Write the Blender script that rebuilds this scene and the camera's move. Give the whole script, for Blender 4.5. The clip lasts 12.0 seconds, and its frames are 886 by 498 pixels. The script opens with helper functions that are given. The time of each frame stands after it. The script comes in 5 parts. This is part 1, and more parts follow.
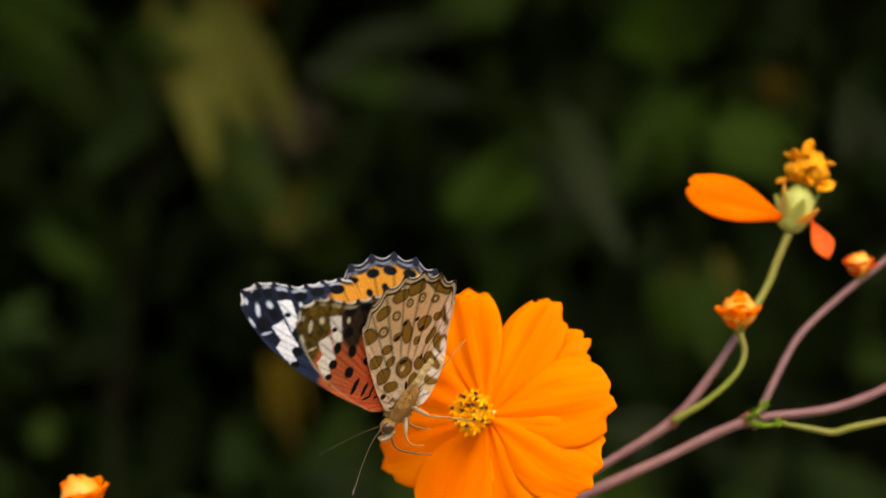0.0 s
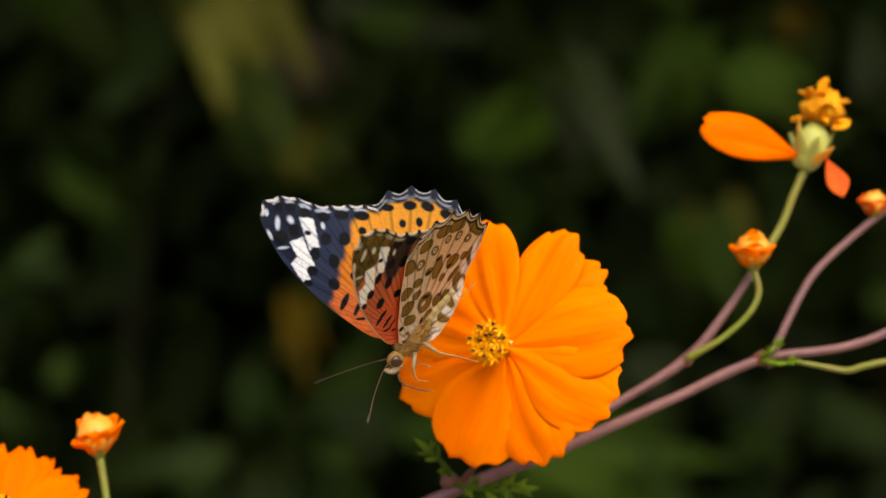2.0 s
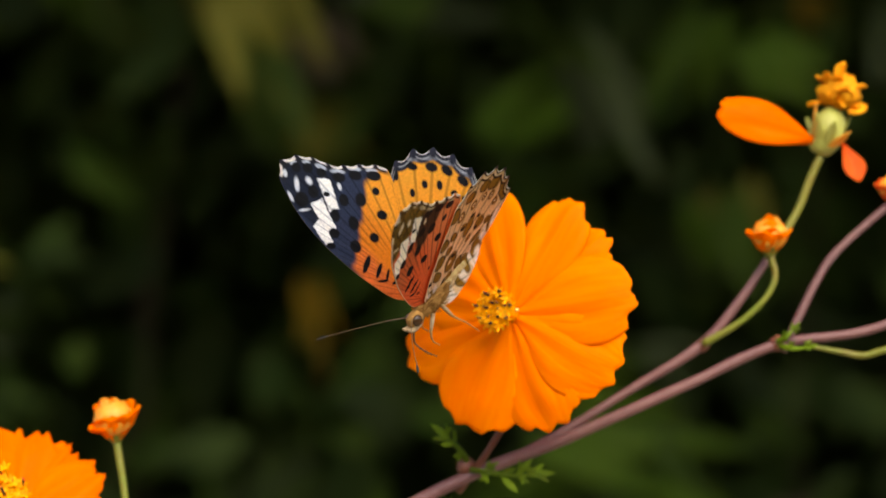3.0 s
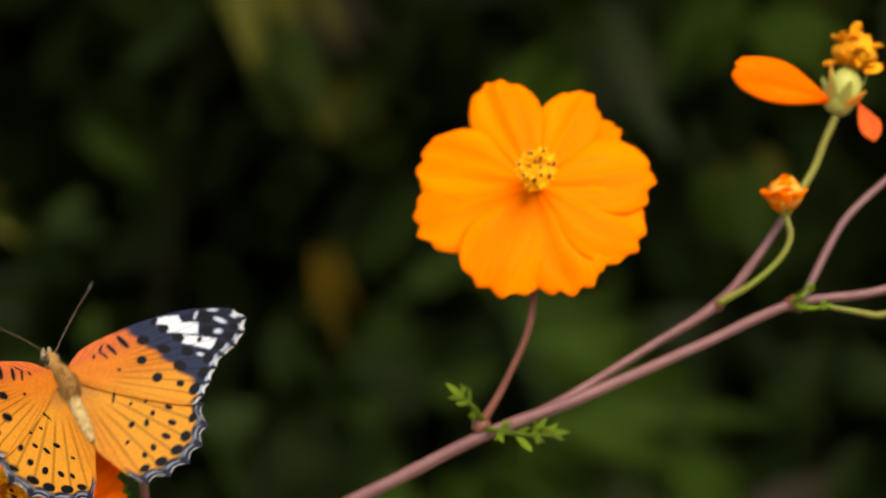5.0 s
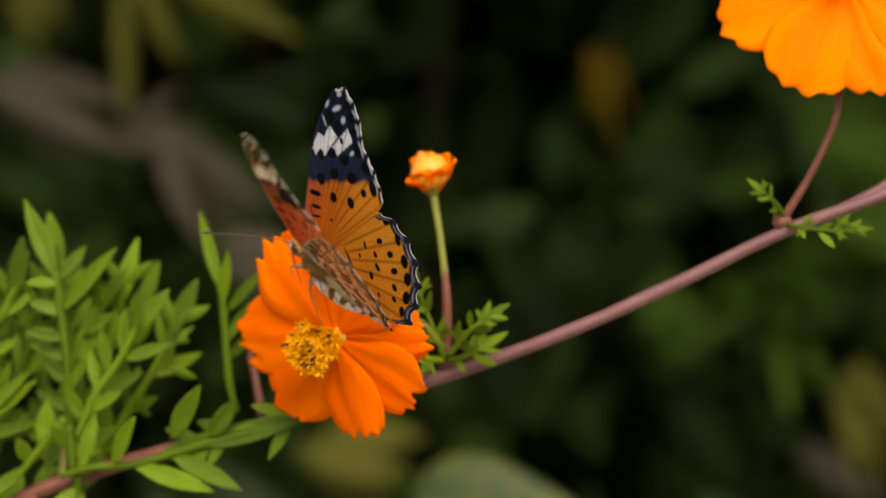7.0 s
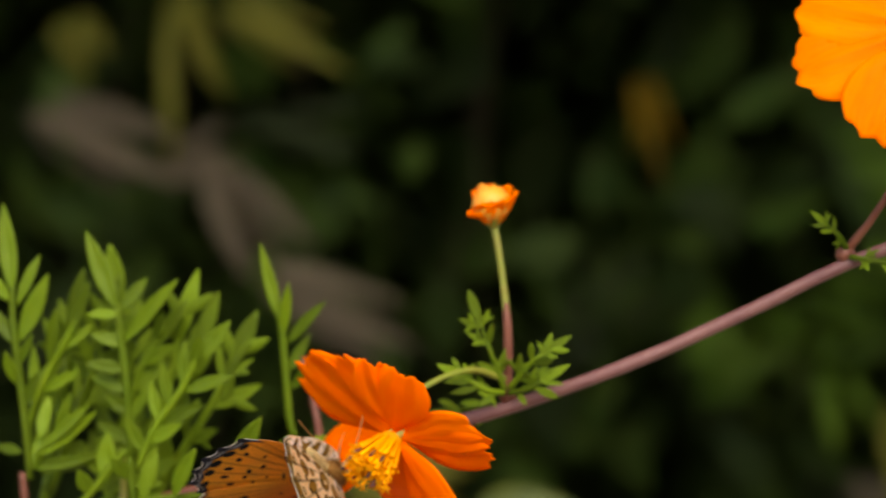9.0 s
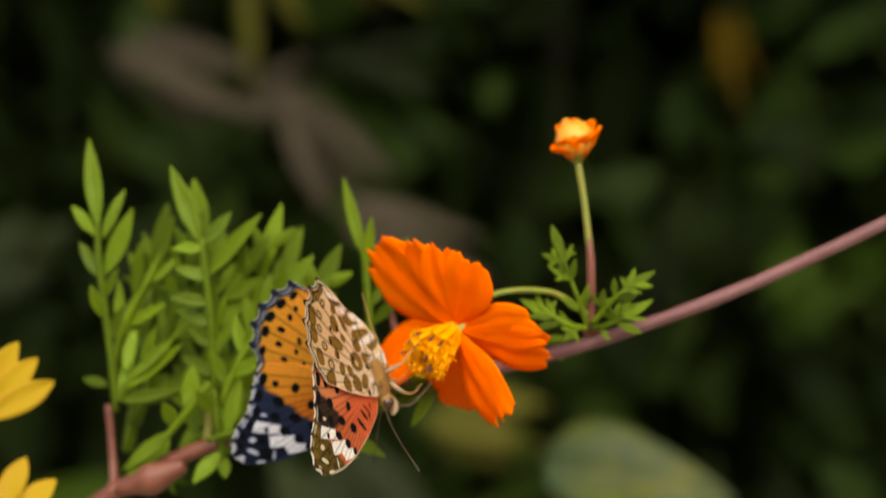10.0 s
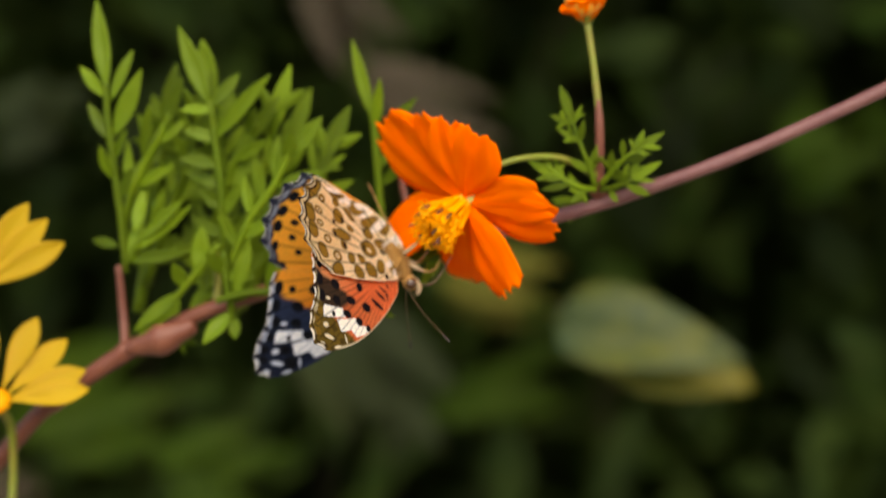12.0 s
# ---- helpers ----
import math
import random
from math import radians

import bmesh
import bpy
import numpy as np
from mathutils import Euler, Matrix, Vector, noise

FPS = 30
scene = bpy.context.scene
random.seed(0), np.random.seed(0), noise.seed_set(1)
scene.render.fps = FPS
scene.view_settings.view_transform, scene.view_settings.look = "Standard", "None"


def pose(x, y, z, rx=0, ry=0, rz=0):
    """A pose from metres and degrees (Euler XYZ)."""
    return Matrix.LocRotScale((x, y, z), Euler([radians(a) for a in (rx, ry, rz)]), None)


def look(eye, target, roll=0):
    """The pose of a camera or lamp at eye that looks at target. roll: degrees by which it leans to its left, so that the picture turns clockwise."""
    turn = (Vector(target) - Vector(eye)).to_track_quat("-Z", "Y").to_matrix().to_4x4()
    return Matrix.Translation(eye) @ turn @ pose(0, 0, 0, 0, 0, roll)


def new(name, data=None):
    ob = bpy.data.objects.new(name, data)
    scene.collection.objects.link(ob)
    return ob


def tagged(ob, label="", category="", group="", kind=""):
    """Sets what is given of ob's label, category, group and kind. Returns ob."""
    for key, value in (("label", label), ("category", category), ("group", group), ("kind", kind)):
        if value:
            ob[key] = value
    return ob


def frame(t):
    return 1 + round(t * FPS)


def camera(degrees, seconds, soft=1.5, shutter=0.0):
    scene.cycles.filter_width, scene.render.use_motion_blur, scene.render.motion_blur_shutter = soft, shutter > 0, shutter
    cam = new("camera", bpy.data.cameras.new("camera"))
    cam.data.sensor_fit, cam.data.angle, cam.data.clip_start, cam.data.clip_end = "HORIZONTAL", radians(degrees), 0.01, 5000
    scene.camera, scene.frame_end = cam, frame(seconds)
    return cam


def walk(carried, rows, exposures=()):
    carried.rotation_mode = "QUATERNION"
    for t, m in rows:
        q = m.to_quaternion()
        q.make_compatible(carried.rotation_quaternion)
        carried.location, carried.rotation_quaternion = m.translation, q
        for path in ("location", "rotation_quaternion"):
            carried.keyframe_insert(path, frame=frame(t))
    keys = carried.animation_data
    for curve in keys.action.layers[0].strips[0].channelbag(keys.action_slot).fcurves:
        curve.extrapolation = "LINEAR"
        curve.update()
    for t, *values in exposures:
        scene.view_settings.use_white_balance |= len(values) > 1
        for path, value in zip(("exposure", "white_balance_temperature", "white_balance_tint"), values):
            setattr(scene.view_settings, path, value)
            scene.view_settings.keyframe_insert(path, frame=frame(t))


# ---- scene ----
import itertools

cam = camera(24.0, 12.0, 1.5, 0.5)
# the camera: a short telephoto, held by hand and turned to follow the butterfly
cam.data.dof.use_dof = True
cam.data.dof.focus_distance = 0.364
cam.data.dof.aperture_fstop = 12.0
EYES = [
    # seconds, x, y, z, yaw, pitch
    (0.0, 0.0000, -0.4100, 0.9540, -2.26, 4.72),
    (0.5, 0.0000, -0.4100, 0.9540, -1.87, 4.28),
    (1.0, 0.0000, -0.4100, 0.9540, -1.53, 3.42),
    (1.5, 0.0000, -0.4100, 0.9540, -1.58, 3.25),
    (2.0, 0.0000, -0.4100, 0.9540, -1.87, 3.03),
    (2.5, 0.0000, -0.4100, 0.9540, -1.42, 2.83),
    (3.0, 0.0000, -0.4100, 0.9540, -1.43, 2.62),
    (4.8, 0.0000, -0.4100, 0.9511, -1.48, 2.16),
    (5.0, 0.0000, -0.4100, 0.9508, -1.02, 1.96),
    (5.5, 0.0000, -0.4100, 0.9500, 0.00, 0.00),
    (6.0, -0.0030, -0.4100, 0.9500, 2.42, -2.06),
    (6.5, -0.0060, -0.4100, 0.9500, 5.62, -3.48),
    (6.7, -0.0061, -0.4100, 0.9500, 6.35, -3.57),
    (8.3, -0.0070, -0.4100, 0.9500, 6.15, -3.26),
    (8.5, -0.0080, -0.4100, 0.9500, 6.16, -2.69),
    (9.0, -0.0105, -0.4100, 0.9500, 7.41, -2.69),
    (9.5, -0.0130, -0.4100, 0.9500, 8.42, -3.18),
    (10.0, -0.0115, -0.4100, 0.9500, 9.56, -4.48),
    (10.5, -0.0100, -0.4100, 0.9500, 9.49, -5.87),
    (11.0, -0.0100, -0.4100, 0.9500, 9.26, -5.86),
    (11.5, -0.0100, -0.4100, 0.9500, 9.52, -6.52),
    (12.0, -0.0100, -0.4100, 0.9500, 10.00, -8.28),
]
walk(cam, [(t, pose(x, y, z, 90 + pitch, 0, yaw)) for t, x, y, z, yaw, pitch in EYES], [(0, 1.45, 7600, 10), (12, 1.45, 7600, 10)])

# ---- light: soft daylight from a hazy sky, sun high behind the camera's shoulder ----
world = bpy.data.worlds.new("sky")
scene.world = world
world.use_nodes = True
wn = world.node_tree
wn.nodes.clear()
sky = wn.nodes.new("ShaderNodeTexSky")
sky.sky_type, sky.sun_disc = "NISHITA", False
SUN_EL, SUN_AZ = 45.0, 163.0
sky.sun_elevation, sky.sun_rotation = radians(SUN_EL), radians(SUN_AZ)
back = wn.nodes.new("ShaderNodeBackground")
back.inputs[1].default_value = 0.15
wout = wn.nodes.new("ShaderNodeOutputWorld")
wn.links.new(sky.outputs[0], back.inputs[0])
wn.links.new(back.outputs[0], wout.inputs[0])
sun = new("sun", bpy.data.lights.new("sun", "SUN"))
sun.data.energy, sun.data.angle, sun.data.color = 1.7, radians(55), (1.0, 0.95, 0.88)
sd = Vector((math.sin(radians(SUN_AZ)) * math.cos(radians(SUN_EL)), math.cos(radians(SUN_AZ)) * math.cos(radians(SUN_EL)), math.sin(radians(SUN_EL))))
sun.matrix_world = look(sd * 10, (0, 0, 0))


# ---- materials ----
def material(name, colour, second, scale, rough=0.5, translucent=0.0, tint=None, bump=0.0, bump_scale=0.0, stretch=(1, 1, 1), random_shift=0.0, spec=0.4):
    """A surface with two scales of colour variation, a fine relief and, for leaves and petals, light that shines through."""
    m = bpy.data.materials.new(name)
    m.use_nodes = True
    t = m.node_tree
    n, l = t.nodes, t.links
    n.clear()
    out = n.new("ShaderNodeOutputMaterial")
    b = n.new("ShaderNodeBsdfPrincipled")
    b.inputs["Roughness"].default_value = rough
    b.inputs["Specular IOR Level"].default_value = spec
    co = n.new("ShaderNodeTexCoord")
    mp = n.new("ShaderNodeMapping")
    mp.inputs["Scale"].default_value = stretch
    l.new(co.outputs["Object"], mp.inputs[0])
    big = n.new("ShaderNodeTexNoise")
    big.inputs["Scale"].default_value, big.inputs["Detail"].default_value = scale, 4
    fine = n.new("ShaderNodeTexNoise")
    fine.inputs["Scale"].default_value, fine.inputs["Detail"].default_value = scale * 7, 3
    l.new(mp.outputs[0], big.inputs[0])
    l.new(mp.outputs[0], fine.inputs[0])
    add = n.new("ShaderNodeMath")
    add.operation = "MULTIPLY_ADD"
    l.new(fine.outputs[0], add.inputs[0])
    add.inputs[1].default_value = 0.45
    l.new(big.outputs[0], add.inputs[2])
    ramp = n.new("ShaderNodeMapRange")
    ramp.inputs[1].default_value, ramp.inputs[2].default_value = 0.5, 0.95
    l.new(add.outputs[0], ramp.inputs[0])
    mix = n.new("ShaderNodeMix")
    mix.data_type = "RGBA"
    mix.inputs[6].default_value, mix.inputs[7].default_value = (*colour, 1), (*second, 1)
    l.new(ramp.outputs[0], mix.inputs[0])
    col = mix.outputs[2]
    if random_shift:
        info = n.new("ShaderNodeObjectInfo")
        geo = n.new("ShaderNodeNewGeometry")
        s = n.new("ShaderNodeMath")
        s.operation = "ADD"
        l.new(info.outputs["Random"], s.inputs[0])
        l.new(geo.outputs["Random Per Island"], s.inputs[1])
        fr = n.new("ShaderNodeMath")
        fr.operation = "FRACT"
        l.new(s.outputs[0], fr.inputs[0])
        mr = n.new("ShaderNodeMapRange")
        mr.inputs[3].default_value, mr.inputs[4].default_value = 1 - random_shift, 1 + random_shift
        l.new(fr.outputs[0], mr.inputs[0])
        hsv = n.new("ShaderNodeHueSaturation")
        l.new(mr.outputs[0], hsv.inputs["Value"])
        l.new(col, hsv.inputs["Color"])
        col = hsv.outputs[0]
    l.new(col, b.inputs["Base Color"])
    if bump:
        bp = n.new("ShaderNodeBump")
        bp.inputs["Strength"].default_value, bp.inputs["Distance"].default_value = bump, 0.0004
        bn = n.new("ShaderNodeTexNoise")
        bn.inputs["Scale"].default_value, bn.inputs["Detail"].default_value = bump_scale, 4
        l.new(mp.outputs[0], bn.inputs[0])
        l.new(bn.outputs[0], bp.inputs["Height"])
        l.new(bp.outputs[0], b.inputs["Normal"])
    shader = b.outputs[0]
    if translucent:
        tr = n.new("ShaderNodeBsdfTranslucent")
        tr.inputs[0].default_value = (*(tint or colour), 1)
        ms = n.new("ShaderNodeMixShader")
        ms.inputs[0].default_value = translucent
        l.new(b.outputs[0], ms.inputs[1])
        l.new(tr.outputs[0], ms.inputs[2])
        shader = ms.outputs[0]
    l.new(shader, out.inputs[0])
    return m


def patterned(name, rough=0.55, translucent=0.55):
    """Wing scales: the colour of each scale is stored on the membrane as the attribute "scales"."""
    m = bpy.data.materials.new(name)
    m.use_nodes = True
    t = m.node_tree
    n, l = t.nodes, t.links
    n.clear()
    out = n.new("ShaderNodeOutputMaterial")
    b = n.new("ShaderNodeBsdfPrincipled")
    b.inputs["Roughness"].default_value = rough
    b.inputs["Specular IOR Level"].default_value = 0.12
    a = n.new("ShaderNodeAttribute")
    a.attribute_name = "scales"
    co = n.new("ShaderNodeTexCoord")
    nz = n.new("ShaderNodeTexNoise")
    nz.inputs["Scale"].default_value, nz.inputs["Detail"].default_value = 2600, 2
    l.new(co.outputs["Object"], nz.inputs[0])
    mr = n.new("ShaderNodeMapRange")
    mr.inputs[1].default_value, mr.inputs[2].default_value, mr.inputs[3].default_value, mr.inputs[4].default_value = 0.3, 0.7, 0.84, 1.13
    l.new(nz.outputs[0], mr.inputs[0])
    hsv = n.new("ShaderNodeHueSaturation")
    l.new(a.outputs["Color"], hsv.inputs["Color"])
    l.new(mr.outputs[0], hsv.inputs["Value"])
    l.new(hsv.outputs[0], b.inputs["Base Color"])
    bp = n.new("ShaderNodeBump")
    bp.inputs["Strength"].default_value, bp.inputs["Distance"].default_value = 0.35, 0.0001
    l.new(nz.outputs[0], bp.inputs["Height"])
    l.new(bp.outputs[0], b.inputs["Normal"])
    tr = n.new("ShaderNodeBsdfTranslucent")
    amber = n.new("ShaderNodeMix")
    amber.data_type, amber.blend_type = "RGBA", "MULTIPLY"
    amber.inputs[0].default_value = 1.0
    amber.inputs[7].default_value = (1.1, 0.85, 0.40, 1)
    l.new(hsv.outputs[0], amber.inputs[6])
    l.new(amber.outputs[2], tr.inputs[0])
    ms = n.new("ShaderNodeMixShader")
    ms.inputs[0].default_value = translucent
    l.new(b.outputs[0], ms.inputs[1])
    l.new(tr.outputs[0], ms.inputs[2])
    l.new(ms.outputs[0], out.inputs[0])
    return m


PETAL = material("petal_orange", (0.91, 0.160, 0.001), (0.97, 0.240, 0.002), 190, 0.6, 0.35, (1.0, 0.19, 0.001), 0.45, 900, (1, 0.07, 1), 0.04, 0.06)
PETAL_RED = material("petal_red_orange", (0.94, 0.135, 0.001), (0.98, 0.205, 0.002), 190, 0.6, 0.40, (1.0, 0.16, 0.001), 0.45, 900, (1, 0.07, 1), 0.05, 0.06)
PETAL_OLD = material("petal_faded", (0.62, 0.06, 0.004), (0.7, 0.11, 0.008), 200, 0.6, 0.25, (0.8, 0.06, 0.001), 0.5, 900, (1, 1, 1), 0.06, 0.15)
PETAL_YELLOW = material("petal_yellow", (0.38, 0.26, 0.010), (0.42, 0.24, 0.022), 120, 0.5, 0.3, (0.8, 0.46, 0.012), 0.4, 900, (1, 0.1, 1), 0.1, 0.08)
FLORET = material("floret_gold", (0.88, 0.30, 0.004), (0.90, 0.42, 0.010), 800, 0.55, 0.2, (0.9, 0.32, 0.004), 0.3, 3000, (1, 1, 1), 0.22, 0.1)
ANTHER = material("anther_brown", (0.05, 0.012, 0.006), (0.11, 0.03, 0.01), 900, 0.6, random_shift=0.3)
DRIED = material("dried_floret", (0.80, 0.23, 0.006), (0.85, 0.36, 0.015), 500, 0.7, 0.15, (0.8, 0.28, 0.01), 0.8, 1500, (1, 1, 1), 0.2, 0.1)
STEM = material("stem_purple", (0.1088, 0.0391, 0.0374), (0.1573, 0.068, 0.0578), 120, 0.55, bump=0.4, bump_scale=1200, stretch=(1, 1, 1), random_shift=0.1)
STEM_RED = material("stem_red", (0.11, 0.028, 0.014), (0.155, 0.05, 0.024), 150, 0.55, bump=0.4, bump_scale=1200, random_shift=0.1)
STEM_GREEN = material("stem_green", (0.13, 0.165, 0.008), (0.17, 0.13, 0.015), 120, 0.5, bump=0.3, bump_scale=1200, random_shift=0.1)
LEAF = material("leaf_green", (0.092, 0.148, 0.005), (0.135, 0.19, 0.008), 120, 0.5, 0.35, (0.17, 0.28, 0.005), 0.4, 900, (1, 1, 1), 0.42, 0.16)
SEPAL = material("bud_green", (0.45, 0.45, 0.08), (0.38, 0.34, 0.08), 300, 0.5, 0.15, (0.5, 0.5, 0.06), 0.3, 1500, (1, 1, 1), 0.12)
BUDTIP = material("bud_cream", (0.80, 0.36, 0.04), (0.84, 0.28, 0.02), 300, 0.5, 0.2, (0.85, 0.45, 0.05), 0.3, 1500)
WING = patterned("wing_scales")
FUR = material("body_fur", (0.31, 0.155, 0.042), (0.19, 0.09, 0.026), 500, 0.9, bump=1.0, bump_scale=2500, stretch=(0.3, 1, 1), spec=0.1)
ABDOMEN = material("abdomen_scales", (0.42, 0.30, 0.12), (0.26, 0.15, 0.05), 900, 0.8, bump=0.8, bump_scale=3000)
EYE = material("eye_brown", (0.056, 0.0245, 0.007), (0.0315, 0.014, 0.0052), 900, 0.2)
PALP = material("palp_cream", (0.315, 0.224, 0.126), (0.21, 0.119, 0.049), 900, 0.8, bump=0.6, bump_scale=3000)
LEG = material("leg_tan", (0.24, 0.11, 0.028), (0.32, 0.17, 0.05), 300, 0.6)
ANTENNA = material("antenna_brown", (0.06, 0.032, 0.014), (0.09, 0.05, 0.02), 400, 0.5)
CLUB = material("antenna_club", (0.015, 0.011, 0.009), (0.03, 0.02, 0.014), 500, 0.5)
# near-black green: the deep shade of the shrubs is put into the leaf colour
SHADED_SHRUB = material("shade_toned_leaf", (0.012, 0.027, 0.0025), (0.025, 0.036, 0.0045), 30, 0.7, 0.2, (0.05, 0.09, 0.004), 0.3, 300, (1, 1, 1), 0.6, 0.12)
SHRUB_OLIVE = material("olive_leaf", (0.0961, 0.0961, 0.0121), (0.1264, 0.1063, 0.0182), 25, 0.6, 0.2, (0.08, 0.08, 0.006), 0.3, 300, (1, 1, 1), 0.25, 0.06)
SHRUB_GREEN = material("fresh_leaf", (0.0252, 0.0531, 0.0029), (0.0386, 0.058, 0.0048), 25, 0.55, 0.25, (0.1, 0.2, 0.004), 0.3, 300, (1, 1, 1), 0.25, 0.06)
# dark teal: sky sheen on the leaf's upper half, put into the colour
SHRUB_SHEEN = material("sheen_leaf", (0.008, 0.026, 0.015), (0.075, 0.075, 0.008), 34, 0.5, 0.06, (0.08, 0.1, 0.006), 0.3, 200, (1, 1, 1), 0.1, 0.15)
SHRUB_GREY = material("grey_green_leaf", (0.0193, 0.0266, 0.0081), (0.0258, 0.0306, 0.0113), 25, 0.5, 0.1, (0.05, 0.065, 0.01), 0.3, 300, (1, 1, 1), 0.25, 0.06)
SHRUB_DRY = material("dry_leaf", (0.0757, 0.058, 0.0362), (0.0561, 0.0422, 0.0264), 25, 0.7, 0.1, (0.1, 0.055, 0.02), 0.5, 300, (1, 1, 1), 0.25, 0.06)
SHRUB_YELLOW = material("yellowing_leaf", (0.0959, 0.051, 0.0012), (0.0479, 0.033, 0.0024), 25, 0.5, 0.2, (0.13, 0.07, 0.004), 0.3, 300, (1, 1, 1), 0.25, 0.06)
# yellow-green: light through the same leaf's lower half, put into the colour
LEAF_SHINE_THROUGH = material("shine_through_leaf", (0.096, 0.1, 0.008), (0.128, 0.104, 0.0112), 25, 0.55, 0.15, (0.2, 0.19, 0.015), 0.3, 300, (1, 1, 1), 0.15, 0.15)
TWIG = material("twig_brown", (0.018, 0.014, 0.007), (0.03, 0.022, 0.010), 60, 0.85, bump=0.5, bump_scale=300, spec=0.1)
# ground out of view, made pale to bounce light onto the wings' undersides
BOUNCE_SOIL = material("soil", (0.25, 0.20, 0.14), (0.33, 0.27, 0.20), 9, 0.95, bump=1.0, bump_scale=60)


# ---- mesh helpers ----
def mesh(name, verts, faces, mat, parent=None, label="", smooth=True, place=None):
    me = bpy.data.meshes.new(name)
    me.from_pydata([tuple(v) for v in verts], [], [tuple(f) for f in faces])
    me.update()
    me.materials.append(mat)
    if smooth:
        me.polygons.foreach_set("use_smooth", [True] * len(me.polygons))
    return share(name, me, parent, label, place)


def share(name, me, parent=None, label="", place=None):
    ob = new(name, me)
    ob.parent = parent
    if place is not None:
        ob.matrix_basis = place
    if label:
        tagged(ob, label)
    return ob


def thing(name, label, category, place=None, group="", kind=""):
    ob = tagged(new(name), label, category, group, kind)
    ob.empty_display_size = 0.005
    if place is not None:
        ob.matrix_basis = place
    return ob


def curve(points, steps=8):
    """A smooth line through the points (Catmull-Rom)."""
    p = [Vector(q) for q in points]
    p = [p[0] * 2 - p[1]] + p + [p[-1] * 2 - p[-2]]
    out = []
    for i in range(1, len(p) - 2):
        a, b, c, d = p[i - 1:i + 3]
        for k in range(steps):
            t = k / steps
            out.append(0.5 * ((2 * b) + (c - a) * t + (2 * a - 5 * b + 4 * c - d) * t * t + (3 * b - a - 3 * c + d) * t ** 3))
    return out + [p[-2]]


def tube(points, radii, sides=10, steps=8, rough=0.0, seed=0):
    """Vertices and faces of a round, tapering stalk through the points, closed at both ends."""
    line = curve(points, steps)
    n = len(line)
    rs = np.interp(np.linspace(0, 1, n), np.linspace(0, 1, len(radii)), radii)
    verts, faces = [], []
    side = Vector((0.3, 0.5, 0.81))
    for i, c in enumerate(line):
        d = (line[min(i + 1, n - 1)] - line[max(i - 1, 0)]).normalized()
        u = (side - d * side.dot(d)).normalized()
        side = u
        v = d.cross(u)
        for k in range(sides):
            a = 2 * math.pi * k / sides
            r = rs[i] * (1 + rough * noise.noise(Vector((i * 0.37 + seed, math.cos(a) * 1.3, math.sin(a) * 1.3))))
            verts.append(c + (u * math.cos(a) + v * math.sin(a)) * r)
    for i in range(n - 1):
        for k in range(sides):
            a, b = i * sides + k, i * sides + (k + 1) % sides
            faces.append((a, b, b + sides, a + sides))
    faces.append(tuple(range(sides - 1, -1, -1)))
    faces.append(tuple(range((n - 1) * sides, n * sides)))
    return verts, faces


def joined(pieces):
    verts, faces = [], []
    for v, f in pieces:
        o = len(verts)
        verts += list(v)
        faces += [tuple(i + o for i in q) for q in f]
    return verts, faces


def ball(centre, radii, turn=None, rings=10, sides=14, rough=0.0, seed=0):
    verts, faces = [], []
    c = Vector(centre)
    for i in range(rings + 1):
        p = math.pi * i / rings
        for k in range(sides):
            a = 2 * math.pi * k / sides
            v = Vector((math.cos(p), math.sin(p) * math.cos(a), math.sin(p) * math.sin(a)))
            s = 1 + rough * noise.noise(v * 2.2 + Vector((seed, 0, 0)))
            v = Vector((v.x * radii[0] * s, v.y * radii[1] * s, v.z * radii[2] * s))
            verts.append(c + (turn @ v if turn else v))
    for i in range(rings):
        for k in range(sides):
            a, b = i * sides + k, i * sides + (k + 1) % sides
            faces.append((a, b, b + sides, a + sides))
    return verts, faces


def frame_of(forward, up):
    """A turn whose local z points forward and whose local y leans to up."""
    z = Vector(forward).normalized()
    y = Vector(up)
    y = (y - z * y.dot(z)).normalized()
    return Matrix((y.cross(z), y, z)).transposed().to_4x4()


def blade(length, width, curl=0.0, fold=0.15, widest=0.5, teeth=0.0, nu=10, nv=4, thick=0.00015, seed=0, wave=0.0):
    """A leaf blade along +y, face up +z, with a midrib fold, a curl down its length and some thickness."""
    top, faces = [], []
    e1 = math.log(0.5) / math.log(widest)
    for i in range(nu + 1):
        u = i / nu
        w = width / 2 * math.sin(math.pi * min(max(u ** e1, 0.02), 0.985)) ** 0.8
        w *= 1 + teeth * (0.5 if i % 2 else -0.5)
        for j in range(-nv, nv + 1):
            s = j / nv
            z = fold * abs(s) * w + curl * length * u * u + wave * width * noise.noise(Vector((u * 3 + seed, s * 1.5, seed * 1.7)))
            top.append(Vector((s * w, u * length, z)))
    m = 2 * nv + 1
    for i in range(nu):
        for j in range(m - 1):
            a = i * m + j
            faces.append((a, a + 1, a + 1 + m, a + m))
    n = len(top)
    verts = top + [v - Vector((0, 0, thick)) for v in top]
    faces += [tuple(n + q for q in reversed(f)) for f in faces]
    edge = [j for j in range(m)] + [i * m + m - 1 for i in range(1, nu + 1)] + [nu * m + j for j in range(m - 2, -1, -1)] + [i * m for i in range(nu - 1, 0, -1)]
    for a, b in zip(edge, edge[1:] + edge[:1]):
        faces.append((b, a, n + a, n + b))
    return verts, faces


def moved(piece, m):
    return [m @ Vector(v) for v in piece[0]], piece[1]


